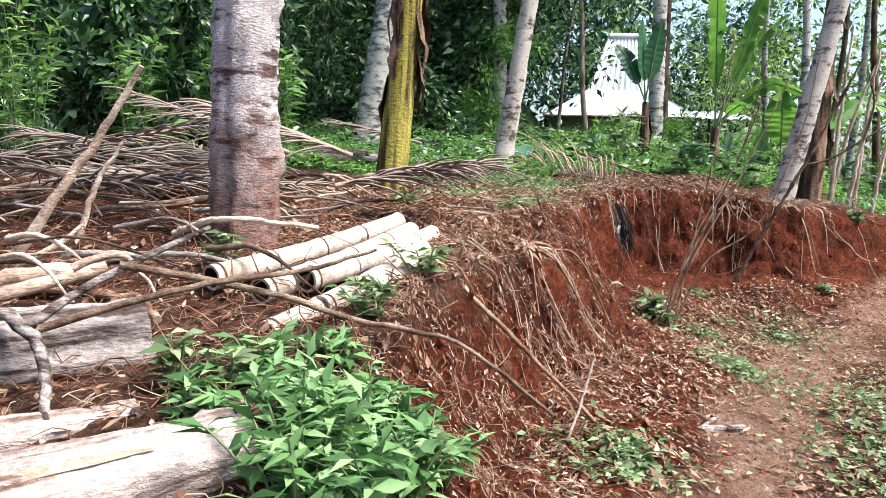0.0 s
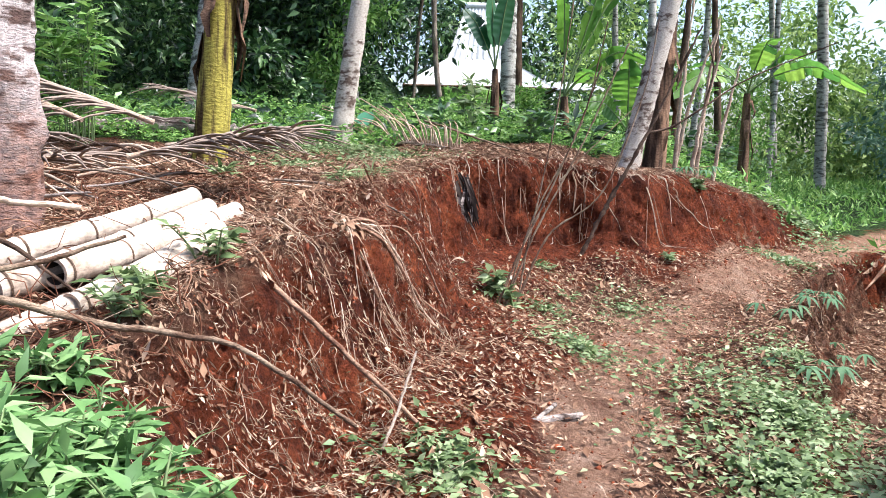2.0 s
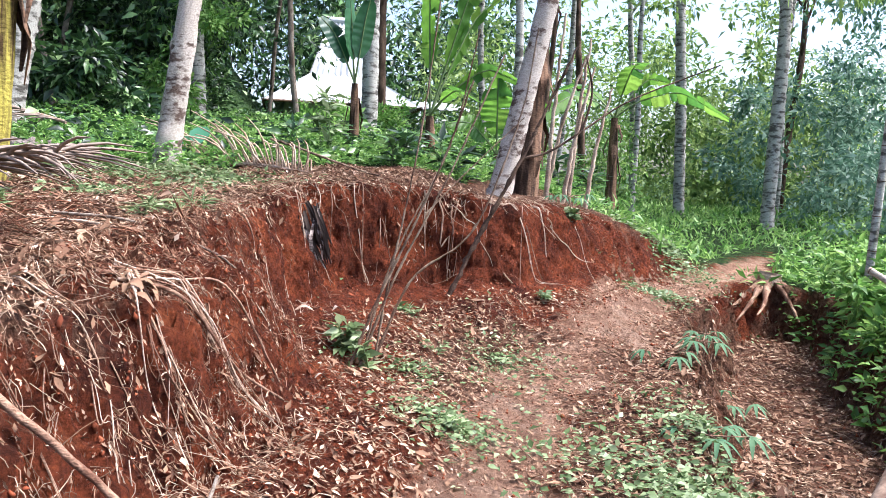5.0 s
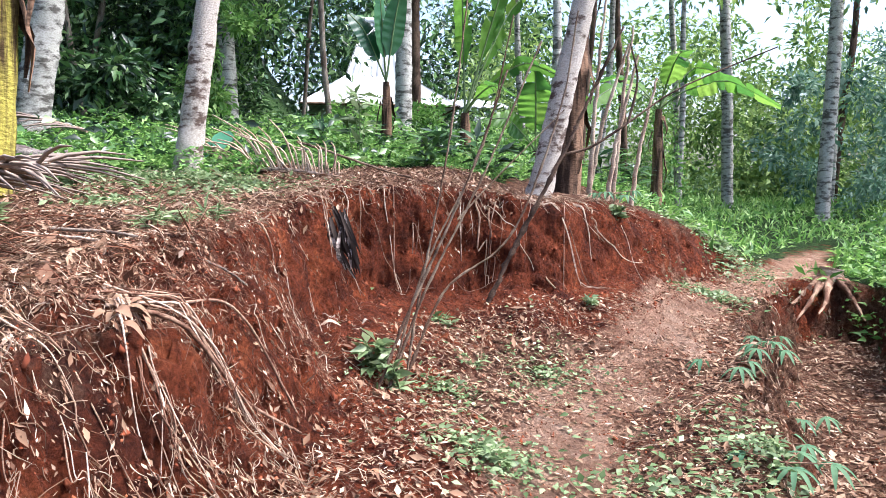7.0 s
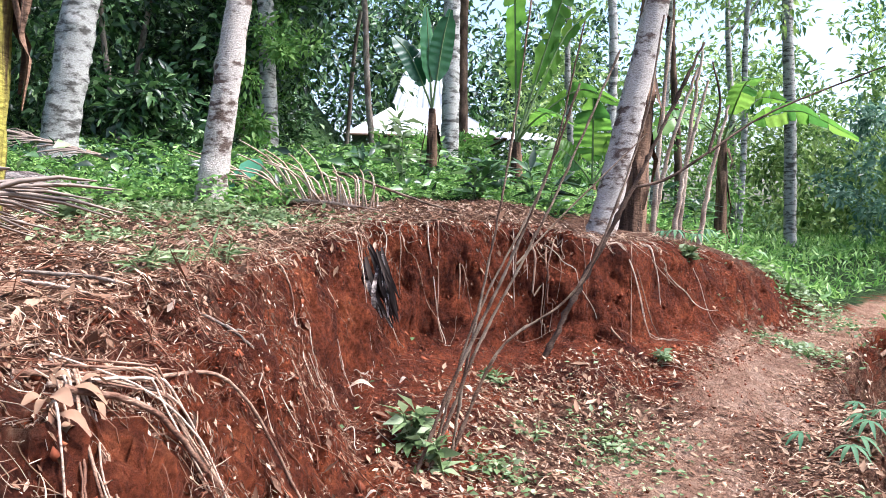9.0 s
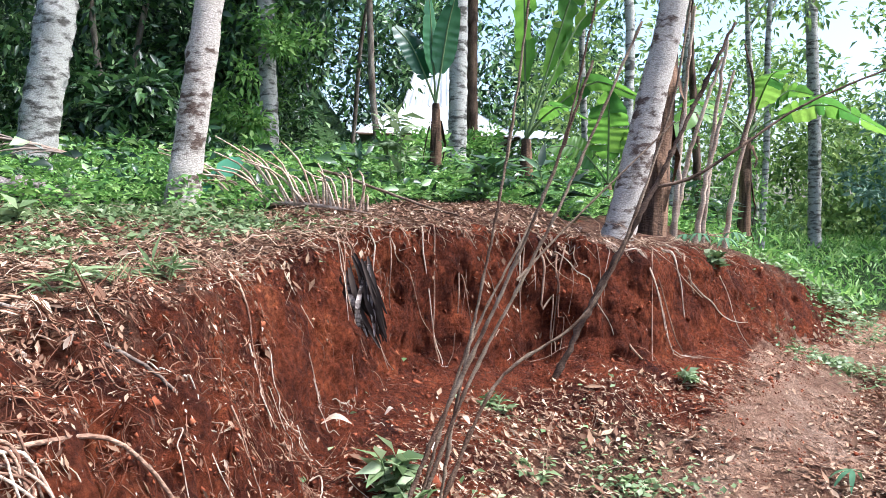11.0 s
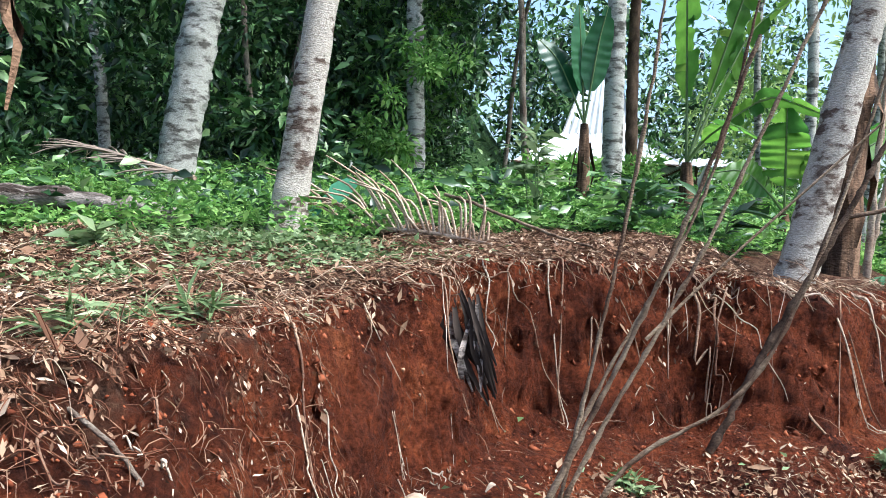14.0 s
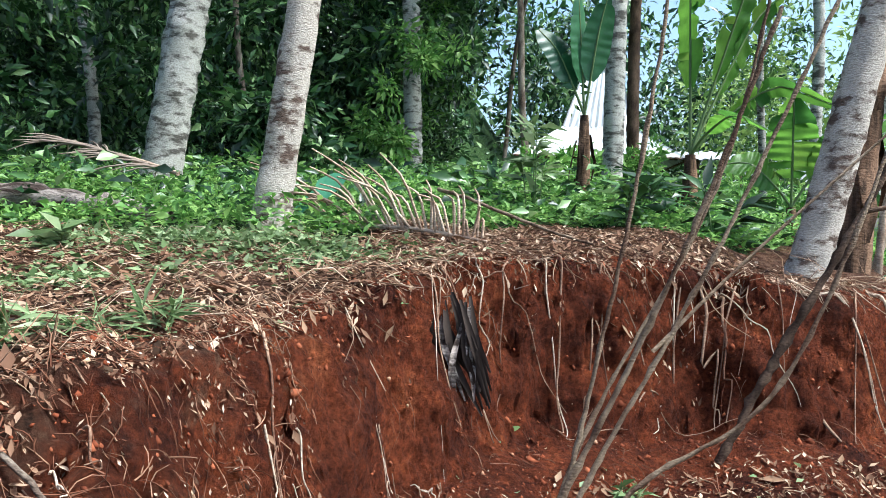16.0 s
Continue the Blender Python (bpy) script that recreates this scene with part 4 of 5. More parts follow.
stick("branch", [(0.23, 6.9, 1.1), (0.58, 6.75, 1.2), (1.03, 6.9, 1.16)], 0.02, 0.012, "dead_wood", "forked stick lying before the trunk", seed=8)
stick("branch", [(-0.32, 6.2, 0.88), (0.28, 6.3, 0.84), (0.58, 6.0, 0.8)], 0.03, 0.02, "root", "reddish branch in the litter", seed=9)
stick("long_stick", [on(1.69, 6.975, 0.03), (2.1, 6.92, 0.6), (2.52, 6.86, 0.215)], 0.015, 0.011, "root", "long straight brown pole lying down the bank", "stick", 10)
stick("branch", [(2.45, 6.9, 0.1), (2.8, 7.1, 0.08), (3.1, 7.28, 0.09), (3.38, 7.42, 0.08)], 0.016, 0.024, "dead_grey", "grey crooked stick on the path's edge", seed=11, forks=[[(3.1, 7.28, 0.09), (3.2, 7.4, 0.12), (3.26, 7.55, 0.1)]])
stick("log", [(-1.2, 12.3, z_at(-1.2, 12.3) + 0.06), (0.0, 12.35, 1.66), (0.5, 12.3, 1.6), (0.98, 12.25, 1.56)], 0.1, 0.055, "dead_grey", "long grey fallen trunk in the undergrowth", "log", 12, sides=12)
stick("branch", [on(2.6, 12.9, 0.22), on(2.9, 12.6, 0.2), on(3.3, 12.2, 0.1), on(3.6, 11.95, 0.04)], 0.014, 0.008, "bark_stem", "dark thin branch across the bank's edge", seed=13)
stick("branch", [on(1.35, 9.1, 0.02), on(1.8, 8.8, 0.02), on(2.1, 8.6, 0.02)], 0.009, 0.007, "dead_wood", "dry stick on the litter", seed=14)
stick("branch", [on(1.2, 9.9, 0.02), on(1.7, 9.7, 0.02), on(2.0, 9.4, 0.02)], 0.009, 0.006, "dead_wood", "dry stick on the litter", seed=15)

for i in range(72):
    r = random.Random(500 + i)
    x, y, a, ln = r.uniform(-1.7, 0.75), r.uniform(5.9, 9.2), r.uniform(-0.9, 0.9), r.uniform(0.4, 1.2)
    z = z_at(x, y) + r.uniform(0.03, 0.22)
    ex, ey = x + math.cos(a) * ln, y + math.sin(a) * ln * 0.6
    if math.hypot(ex - 0.46, ey - 7.35) < 0.35 or ex > 1.2:
        continue
    stick("dry_stick", [(x, y, z), ((x + ex) / 2, (y + ey) / 2 + r.uniform(-0.06, 0.06), z + r.uniform(0.0, 0.07)), (ex, ey, z_at(ex, ey) + r.uniform(0.03, 0.2))], r.uniform(0.008, 0.022), 0.005, r.choice(["dead_wood", "dead_wood", "bark_thin", "dead_grey", "root", "bark_dark"]), "dry bare stick lying in the heap", "stick", i, n=12)

# the rail of two poles and the tall pole beside the gully
bamboo((4.72, 6.8, 0.2), (7.2, 8.62, 1.36), 0.075, "weathered reddish bamboo rail over the gully", "bamboo_red", "bamboo rail", 0.5, False)
bamboo((4.84, 6.74, 0.15), (7.33, 8.53, 1.3), 0.062, "pale bamboo rail beside the reddish one", "bamboo", "bamboo rail", 0.42, False)
bamboo((9.29, 12.5, z_at(9.29, 12.5) - 0.1), (9.62, 12.5, 6.2), 0.047, "tall upright grey bamboo pole in the weeds", "bark_grey", "bamboo rail", 0.4)
bamboo((8.0, 10.9, 0.8), (8.5, 10.0, 0.35), 0.03, "short pale bamboo stake leaning in the weeds", "bamboo", "bamboo rail", 0.3)

# ---- stems in the hollow ----
stick("bare_sapling", [(3.12, 9.3, 0.3), (3.3, 9.4, 0.72), (3.52, 9.42, 1.2), (3.7, 9.4, 1.65), (3.85, 9.4, 2.1)], 0.008, 0.005, "bark_stem", "bare leaning brown sapling in the hollow", "sapling", 21, n=64, nubs=0.4)
stick("bare_sapling", [(3.3, 9.5, 0.3), (3.36, 9.52, 0.7), (3.46, 9.55, 1.2), (3.57, 9.6, 1.8), (3.66, 9.6, 2.6)], 0.007, 0.0045, "bark_stem", "bare upright stem in the hollow", "sapling", 22, n=64, nubs=0.4)
stick("bare_sapling", [(3.2, 9.42, 0.3), (3.42, 9.5, 0.85), (3.75, 9.55, 1.5), (4.1, 9.6, 2.3)], 0.008, 0.005, "bark_stem", "bare brown stem leaning over the hollow", "sapling", 23, forks=[[(3.6, 9.52, 1.25), (3.85, 9.6, 1.5), (4.25, 9.6, 1.9)]], n=64, nubs=0.4)
stick("bare_sapling", [(3.3, 9.5, 0.32), (3.55, 9.62, 0.82), (3.95, 9.65, 1.15), (4.25, 9.7, 1.9), (4.35, 9.7, 2.5)], 0.0075, 0.0045, "bark_stem", "curved dark stem in the hollow", "sapling", 24, n=64, nubs=0.4)
stick("bare_sapling", [(3.25, 9.7, 0.33), (3.45, 9.8, 0.95), (3.82, 9.9, 1.7), (4.0, 9.9, 2.5)], 0.0065, 0.004, "bark_stem", "thin bare stem in the hollow", "sapling", 26, n=64, nubs=0.4)
stick("bare_sapling", [(4.19, 11.42, 0.45), (4.48, 11.43, 1.05), (4.81, 11.44, 1.68), (5.0, 11.44, 2.1), (5.3, 11.44, 2.74)], 0.02, 0.01, "bark_dark", "dark forked sapling leaning across the bank", "sapling", 25, forks=[[(4.81, 11.44, 1.68), (5.05, 11.42, 1.75), (5.35, 11.4, 1.95), (5.8, 11.4, 2.25), (6.6, 11.3, 2.6)], [(5.35, 11.4, 1.95), (5.42, 11.4, 2.3), (5.35, 11.4, 2.6)]], n=64, nubs=0.4)
for i, (x, y, dx, tall) in enumerate([(6.35, 14.6, 0.35, 1.8), (6.5, 14.8, 0.2, 2.2), (6.2, 14.9, 0.5, 1.9), (6.7, 14.7, 0.3, 1.6), (6.15, 14.7, 0.15, 2.4)]):
    z = z_at(x, y)
    stick("dead_sapling", [(x, y, z - 0.05), (x + dx * 0.4, y, z + tall * 0.5), (x + dx, y, z + tall)], 0.035, 0.015, "dead_wood", "dry tan sapling in a cluster by the bank", "sapling", 30 + i)

# stump at the gully's head
def stump():
    x, y = 9.85, 15.2
    z = z_at(x, y) + 0.04
    t = thing("stump", "pale cut stump with bare roots hanging into the gully", "stump", (x, y, z))
    b = Build()
    tube(b, spline([(0, 0, -0.3), (0, 0, 0.0), (0.02, 0, 0.14)], 12), [0.24, 0.17, 0.15], 16, 0.16, 5)
    part("stump_body", b, "dead_wood", t)
    for k, (a, ln) in enumerate([(205, 0.85), (222, 1.0), (240, 0.75), (280, 0.9), (310, 0.8), (165, 0.6)]):
        a = radians(a)
        o = np.array([math.cos(a), math.sin(a), 0])
        b = Build()
        tube(b, spline([o * 0.1, o * 0.35 + np.array([-0.05, 0, -0.1]), o * 0.6 + np.array([-0.1, 0, -0.28]), o * (0.65 + 0.25 * ln) + np.array([-0.2, 0, -0.5 * ln])], 14), [0.075, 0.035, 0.01], 8, 0.3, k)
        part("root", b, "root", t)


stump()

# ---- dead palm fronds ----


def dry_frond(place, heading, length, rise, label, seed=0, n=26, mat="frond", spread=0.45, leaflet=0.5, group="dry palm fronds", curl=0.1):
    """A dead palm frond: midrib with stiff leaflets to both sides."""
    rng = np.random.RandomState(seed)
    t = thing("dry_palm_frond", label, "palm frond", place, group)
    a = radians(heading)
    o = np.array([math.cos(a), math.sin(a), 0])
    side = np.array([-math.sin(a), math.cos(a), 0])
    up = np.array([0, 0, 1.0])
    p = spline([(0, 0, 0.02), o * length * 0.5 + up * rise * 0.6, o * length + up * rise], 16)
    b = Build()
    tube(b, p, [0.022, 0.014, 0.005], 6, 0.1, seed)
    part("midrib", b, "dead_wood", t)
    for k in range(n):
        u = 0.12 + 0.86 * k / n
        q = p[int(u * 15)]
        for s in (-1, 1):
            ln = leaflet * (0.6 + 0.6 * math.sin(u * 3.0)) * rng.uniform(0.7, 1.15)
            d = o * (0.9 - 0.3 * spread) + side * s * spread * rng.uniform(0.6, 1.4) + up * rng.uniform(-0.05, 0.25)
            e = q + d * ln - up * curl * rng.uniform(0, 1)
            b = Build()
            tube(b, spline([q, (q + e) / 2 + up * 0.03, e], 4), [0.012, 0.010, 0.003], 3, 0, k, cap=False)
            part("leaflet", b, mat, t)
    return t


for i, (x, y, hd, ln, rs) in enumerate([(-1.4, 8.6, 10, 1.6, 0.25), (-0.9, 8.9, 340, 1.5, 0.1), (-1.8, 8.2, 30, 1.8, 0.35), (-0.2, 8.7, 200, 1.4, 0.15), (-1.2, 7.8, 350, 1.3, 0.12), (0.2, 8.6, 150, 1.2, 0.35), (-0.6, 9.4, 190, 1.6, 0.3), (0.75, 8.3, 20, 0.9, 0.2), (0.9, 8.6, 340, 0.9, 0.12), (-2.2, 9.2, 350, 1.8, 0.3), (-0.8, 7.6, 160, 1.2, 0.15), (0.1, 9.3, 170, 1.5, 0.5), (-1.6, 7.4, 20, 1.4, 0.1), (0.7, 9.0, 190, 1.2, 0.4)]):
    dry_frond((x, y, z_at(x, y) + 0.05 + 0.025 * i), hd, ln, rs, "grey-brown dead palm frond on the heap", 100 + i)


def rib_fan(a, b_, n, lean, length, seed):
    """A fallen frond whose bare ribs stand up like a fan."""
    rng = np.random.RandomState(seed)
    a, b_ = np.array(a), np.array(b_)
    t = thing("dry_palm_frond", "fan of pale bare palm ribs standing at the tree's foot", "palm frond", tuple(a), "dry palm fronds")
    b = Build()
    tube(b, spline([(0, 0, 0.02), (b_ - a) * 0.5 + np.array([0, 0, 0.04]), b_ - a], 12), [0.02, 0.01], 6, 0.1, seed)
    part("midrib", b, "dead_wood", t)
    for k in range(n):
        u = k / n
        o = (b_ - a) * u + np.array([0, 0, 0.02])
        d = np.array([lean * (1.35 - 1.5 * u) + rng.normal() * 0.16, rng.normal() * 0.2, 0.5 + 0.35 * math.sin(3.1 * u) + rng.normal() * 0.12])
        ln = length * (1 - 0.35 * u) * rng.uniform(0.55, 1.1)
        b = Build()
        tube(b, spline([o, o + d * ln * 0.5 + np.array([0.0, 0, 0.05]), o + d * ln + np.array([-0.03, 0, -0.05])], 6), [0.009, 0.008, 0.004], 4, 0.05, k, cap=False)
        part("rib", b, "dead_wood", t)


rib_fan(on(2.05, 12.3, 0.02), on(3.0, 12.0, 0.03), 34, -0.75, 0.62, 131)
dry_frond((0.6, 13.2, z_at(0.6, 13.2) + 0.25), 160, 1.4, 0.3, "dry frond lying over the undergrowth", 133, 20)

# ---- leafy plants ----


def leafy_plant(name, place, tall, spread, n, size, mat, label, seed=0, narrow=0.42, category="plant"):
    """Stems with leaves of their own size along them."""
    rng = np.random.RandomState(seed)
    t = thing(name, label, category, place)
    lf = Build()
    for k in range(max(4, n // 16)):
        a, r = rng.uniform(0, 6.28), spread * rng.uniform(0.2, 1)
        top = np.array([math.cos(a) * r, math.sin(a) * r, tall * rng.uniform(0.55, 1)])
        base = np.array([math.cos(a) * r * 0.3, math.sin(a) * r * 0.3, -0.03])
        p = spline([base, (base + top) / 2 + np.array([0, 0, tall * 0.15]), top], 10)
        st = Build()
        tube(st, p, [0.006, 0.003], 4, cap=False)
        part("stem", st, "weed", t)
        m = 16
        i = rng.randint(2, 10, m)
        P = p[i]
        D = np.stack([rng.normal(size=m), rng.normal(size=m), rng.uniform(0, 0.6, m)], 1)
        L = size * rng.uniform(0.6, 1.25, m)
        leaves(lf, P, D, L, L * narrow, rng, fold=0.12, droop=0.22, up=2.2)
    tagged(part("foliage", lf, mat, t), kind="stuff")
    return t


for i, (x, y, tall, sp, n) in enumerate([(1.55, 4.95, 0.3, 0.26, 240), (1.66, 5.2, 0.28, 0.26, 240), (1.48, 5.2, 0.26, 0.22, 110), (1.62, 4.7, 0.32, 0.26, 220), (1.8, 4.85, 0.28, 0.26, 220), (1.8, 5.4, 0.2, 0.22, 100), (1.6, 5.45, 0.22, 0.22, 100), (1.88, 5.1, 0.24, 0.24, 110), (1.72, 4.5, 0.3, 0.26, 110), (1.35, 5.35, 0.2, 0.2, 90), (1.2, 5.6, 0.16, 0.2, 70), (1.42, 5.75, 0.16, 0.2, 80), (1.05, 5.25, 0.2, 0.18, 70)]):
    leafy_plant("green_plant", on(x, y, -0.02), tall, sp, int(n * 1.5), 0.1, "shrub", "lush broad-leaved green weed on the bank", 140 + i, 0.3)
for i, (x, y, tall, sp, n, sz) in enumerate([(1.1, 5.5, 0.18, 0.2, 60, 0.1), (0.95, 5.4, 0.22, 0.16, 50, 0.1), (0.6, 6.7, 0.22, 0.18, 50, 0.1), (1.4, 5.8, 0.12, 0.18, 60, 0.08), (1.45, 6.5, 0.16, 0.2, 80, 0.085), (1.6, 6.9, 0.16, 0.2, 80, 0.085), (1.5, 6.2, 0.16, 0.2, 70, 0.09), (0.4, 5.0, 0.25, 0.2, 50, 0.1), (3.3, 9.5, 0.2, 0.2, 60, 0.1), (3.12, 9.62, 0.22, 0.1, 40, 0.13), (3.76, 10.95, 0.1, 0.14, 50, 0.08), (3.85, 10.3, 0.1, 0.15, 40, 0.07), (1.05, 11.0, 0.16, 0.15, 40, 0.12), (2.5, 6.6, 0.12, 0.3, 90, 0.08), (2.6, 6.3, 0.12, 0.25, 80, 0.08), (1.1, 9.4, 0.1, 0.1, 30, 0.12), (5.2, 11.6, 0.1, 0.15, 40, 0.1), (5.9, 13.1, 0.14, 0.15, 40, 0.13)]):
    leafy_plant("weed", on(x, y, -0.02), tall, sp, n, sz, "weed", "small green weed growing from the soil", 160 + i)
for i, (x, y, tall) in enumerate([(3.25, 14.0, 0.85), (4.3, 14.6, 0.6), (3.9, 13.4, 0.45), (4.6, 13.5, 0.5), (7.0, 16.5, 0.8), (8.0, 17.8, 1.1), (2.7, 15.0, 0.5)]):
    leafy_plant("broad_leaf_plant", on(x, y, -0.02), tall, 0.28, 60, 0.26, "dark_leaf" if i else "weed", "strap-leaved green plant in the undergrowth", 190 + i, 0.24)
for i, (x, y, tall) in enumerate([(-1.8, 10.3, 1.5), (-2.6, 9.8, 1.7), (-1.0, 10.9, 1.4), (-0.6, 11.2, 1.4), (-0.9, 11.6, 1.4), (-3.4, 10.6, 1.8), (-1.5, 11.8, 1.7)]):
    leafy_plant("tall_plant", on(x, y, -0.02), tall, 0.4, 200, 0.2, "under", "tall ginger-like plant with long green leaves", 200 + i, 0.25)


for i, (x, y) in enumerate([(2.1, 9.5), (1.95, 9.3), (2.2, 9.65)]):
    leafy_plant("grass_tuft", on(x, y, -0.01), 0.1, 0.1, 70, 0.14, "weed", "tuft of narrow pale grass on the litter", 225 + i, 0.1)


def cassava(place, tall, label, seed=0, leafs=6, size=0.14):
    """A cassava shoot with fingered leaves."""
    rng = np.random.RandomState(seed)
    t = thing("cassava_plant", label, "plant", place)
    b = Build()
    tube(b, spline([(0, 0, -0.04), (0.02, 0.01, tall * 0.5), (0.0, 0.03, tall)], 8), [0.012, 0.006], 6)
    part("stem", b, "root", t)
    for k in range(leafs):
        a = k * 2.4 + seed
        r = rng.uniform(0.1, 0.24)
        c = np.array([math.cos(a) * r, math.sin(a) * r, tall * rng.uniform(0.75, 1.05)])
        b = Build()
        for f in range(6):
            an = a + radians(-100 + 40 * f)
            d = np.array([math.cos(an), math.sin(an), -0.25])
            blade(b, [c, c + d * size * 0.5, c + d * size - np.array([0, 0, 0.05])], [0.008, size * 0.22, size * 0.2, 0.004], (-math.sin(an), math.cos(an), 0), 0.1, 6)
        leaf = part("leaf", b, "cassava", t)
        b = Build()
        tube(b, [(0, 0, tall * 0.8), c], [0.005, 0.003], 4)
        part("leaf_stalk", b, "root", leaf)
    return t


for i, (x, y, tall, n) in enumerate([(5.76, 10.35, 0.12, 3), (6.2, 10.56, 0.16, 4), (6.6, 11.2, 0.2, 4), (6.45, 10.4, 0.22, 4), (5.95, 13.3, 0.2, 5), (5.75, 9.5, 0.16, 3), (5.1, 8.5, 0.14, 4)]):
    cassava(on(x, y), tall, "cassava shoot with fingered pale green leaves", i, n)


def taro(place, seed=0):
    t = thing("taro_plant", "taro plant with a wide blue-green leaf", "plant", place)
    rng = np.random.RandomState(seed)
    for k in range(3):
        a = rng.uniform(3.6, 5.8)
        c = np.array([math.cos(a) * 0.15, math.sin(a) * 0.15, rng.uniform(0.2, 0.34)])
        b = Build()
        d = np.array([math.cos(a), math.sin(a), -0.8])
        blade(b, [c - d * 0.06, c + d * 0.08, c + d * 0.2], [0.06, 0.2, 0.19, 0.1, 0.01], (-math.sin(a), math.cos(a), 0), 0.12, 8)
        leaf = part("leaf", b, "taro", t)
        b = Build()
        tube(b, [(0, 0, -0.02), c], [0.008, 0.005], 5)
        part("leaf_stalk", b, "weed", leaf)


taro(on(1.98, 12.75), 1)

# creeping weeds in patches
for i, (cx, cy, rx, ry, n, sz, tl) in enumerate([(4.6, 7.6, 0.55, 0.95, 2600, 0.05, 0.1), (4.15, 6.7, 0.45, 0.7, 1600, 0.05, 0.1), (3.6, 8.55, 0.38, 0.35, 600, 0.045, 0.06), (3.55, 9.6, 0.4, 0.3, 260, 0.045, 0.05), (4.4, 10.4, 0.5, 0.6, 500, 0.045, 0.04), (1.5, 11.3, 0.75, 0.7, 1500, 0.05, 0.05), (2.2, 11.4, 0.35, 0.5, 500, 0.05, 0.04), (2.6, 6.5, 0.3, 0.35, 500, 0.045, 0.07), (5.2, 8.6, 0.35, 0.8, 900, 0.05, 0.1), (1.5, 10.3, 0.5, 0.5, 500, 0.05, 0.04), (1.9, 11.5, 0.7, 0.35, 1300, 0.055, 0.04), (1.2, 11.6, 0.5, 0.3, 800, 0.055, 0.05), (7.0, 13.0, 0.5, 0.7, 500, 0.06, 0.06), (8.4, 15.6, 0.8, 0.9, 1500, 0.07, 0.12)]):
    rng = np.random.RandomState(230 + i)
    a, r = rng.uniform(0, 6.28, n), np.abs(rng.normal(size=n)) * 0.62 * (1 + 0.35 * np.sin(3 * rng.uniform(0, 6.28) + 2 * i))
    x, y = cx + np.cos(a) * r * rx, cy + np.sin(a) * r * ry
    P = np.stack([x, y, land(x, y)[0] + rng.uniform(0.005, 1, n) * tl], 1)
    D = np.stack([rng.normal(size=n), rng.normal(size=n), rng.uniform(-0.1, 0.5, n)], 1)
    L = sz * rng.uniform(0.6, 1.4, n)
    b = Build()
    leaves(b, P, D, L, L * 0.55, rng, fold=0.1, up=2.5)
    single("creeping_weeds", b, "weed", "patch of low pale green creeping weeds", "weeds", kind="stuff")

# ---- litter, roots and clods ----


def flat_leaves(name, box, n, size, seed, keep, label, mat="litter", lift=0.012, tilt=0.35):
    rng = np.random.RandomState(seed)
    P = scatter(n, box, rng, keep)
    m = len(P)
    e = 0.03
    gx = (land(P[:, 0] + e, P[:, 1])[0] - P[:, 2]) / e
    gy = (land(P[:, 0], P[:, 1] + e)[0] - P[:, 2]) / e
    a = rng.uniform(0, 6.28, m)
    D = np.stack([np.cos(a), np.sin(a), gx * np.cos(a) + gy * np.sin(a) + rng.normal(size=m) * tilt * 0.5], 1)
    D[:, 2] = np.clip(D[:, 2], -1.6, 1.6)
    P[:, 2] += lift * rng.uniform(0.5, 2.2, m)
    L = size * np.exp(rng.normal(size=m) * 0.4)
    b = Build()
    leaves(b, P, D, L, L * rng.uniform(0.22, 0.5, m), rng, fold=0.18, droop=-0.1, up=4)
    return single(name, b, mat, label, "leaf litter", kind="stuff")


def fibres(name, P, D, L, R, bend, mat, label, seed, sides=3, rings=4):
    """Many thin bent strands as one mesh."""
    rng = np.random.RandomState(seed)
    n = len(P)
    D = D / (np.linalg.norm(D, axis=1)[:, None] + 1e-9)
    S = np.cross(D, rng.normal(size=(n, 3)))
    S /= np.linalg.norm(S, axis=1)[:, None] + 1e-9
    N = np.cross(D, S)
    V = np.zeros((n, rings, sides, 3))
    k1, k2 = rng.normal(size=n) * bend, rng.normal(size=n) * bend
    for r in range(rings):
        u = r / (rings - 1)
        c = P + D * (L * u)[:, None] + S * (k1 * L * math.sin(u * 3.1))[:, None] + N * (k2 * L * u * u)[:, None]
        for s in range(sides):
            a = 6.283 * s / sides
            V[:, r, s] = c + (S * math.cos(a) + N * math.sin(a)) * (R * (1 - 0.6 * u))[:, None]
    o = (np.arange(n) * rings * sides)[:, None]
    f = []
    for r in range(rings - 1):
        for s in range(sides):
            t = (s + 1) % sides
            f.append(o + [r * sides + s, r * sides + t, (r + 1) * sides + t, (r + 1) * sides + s])
    b = Build()
    b.add(V.reshape(-1, 3), np.concatenate(f))
    return single(name, b, mat, label, "roots" if "root" in name else "straw", kind="stuff")


def ground_fibres(name, box, n, length, radius, seed, keep, mat, label, lift=0.015, down=0.0):
    rng = np.random.RandomState(seed)
    P = scatter(n, box, rng, keep)
    m = len(P)
    e = 0.04
    gx = (land(P[:, 0] + e, P[:, 1])[0] - P[:, 2]) / e
    gy = (land(P[:, 0], P[:, 1] + e)[0] - P[:, 2]) / e
    a = rng.uniform(0, 6.28, m)
    dx, dy = np.cos(a) - down * gx, np.sin(a) - down * gy
    s = np.hypot(dx, dy) + 1e-6
    dx, dy = dx / s, dy / s
    D = np.stack([dx, dy, np.clip(gx * dx + gy * dy, -2.5, 2.5) + rng.normal(size=m) * 0.12], 1)
    P[:, 2] += lift * rng.uniform(0.3, 2, m)
    L = length * np.exp(rng.normal(size=m) * 0.5)
    return fibres(name, P, D, L, radius * rng.uniform(0.5, 1.5, m), 0.26, mat, label, seed)


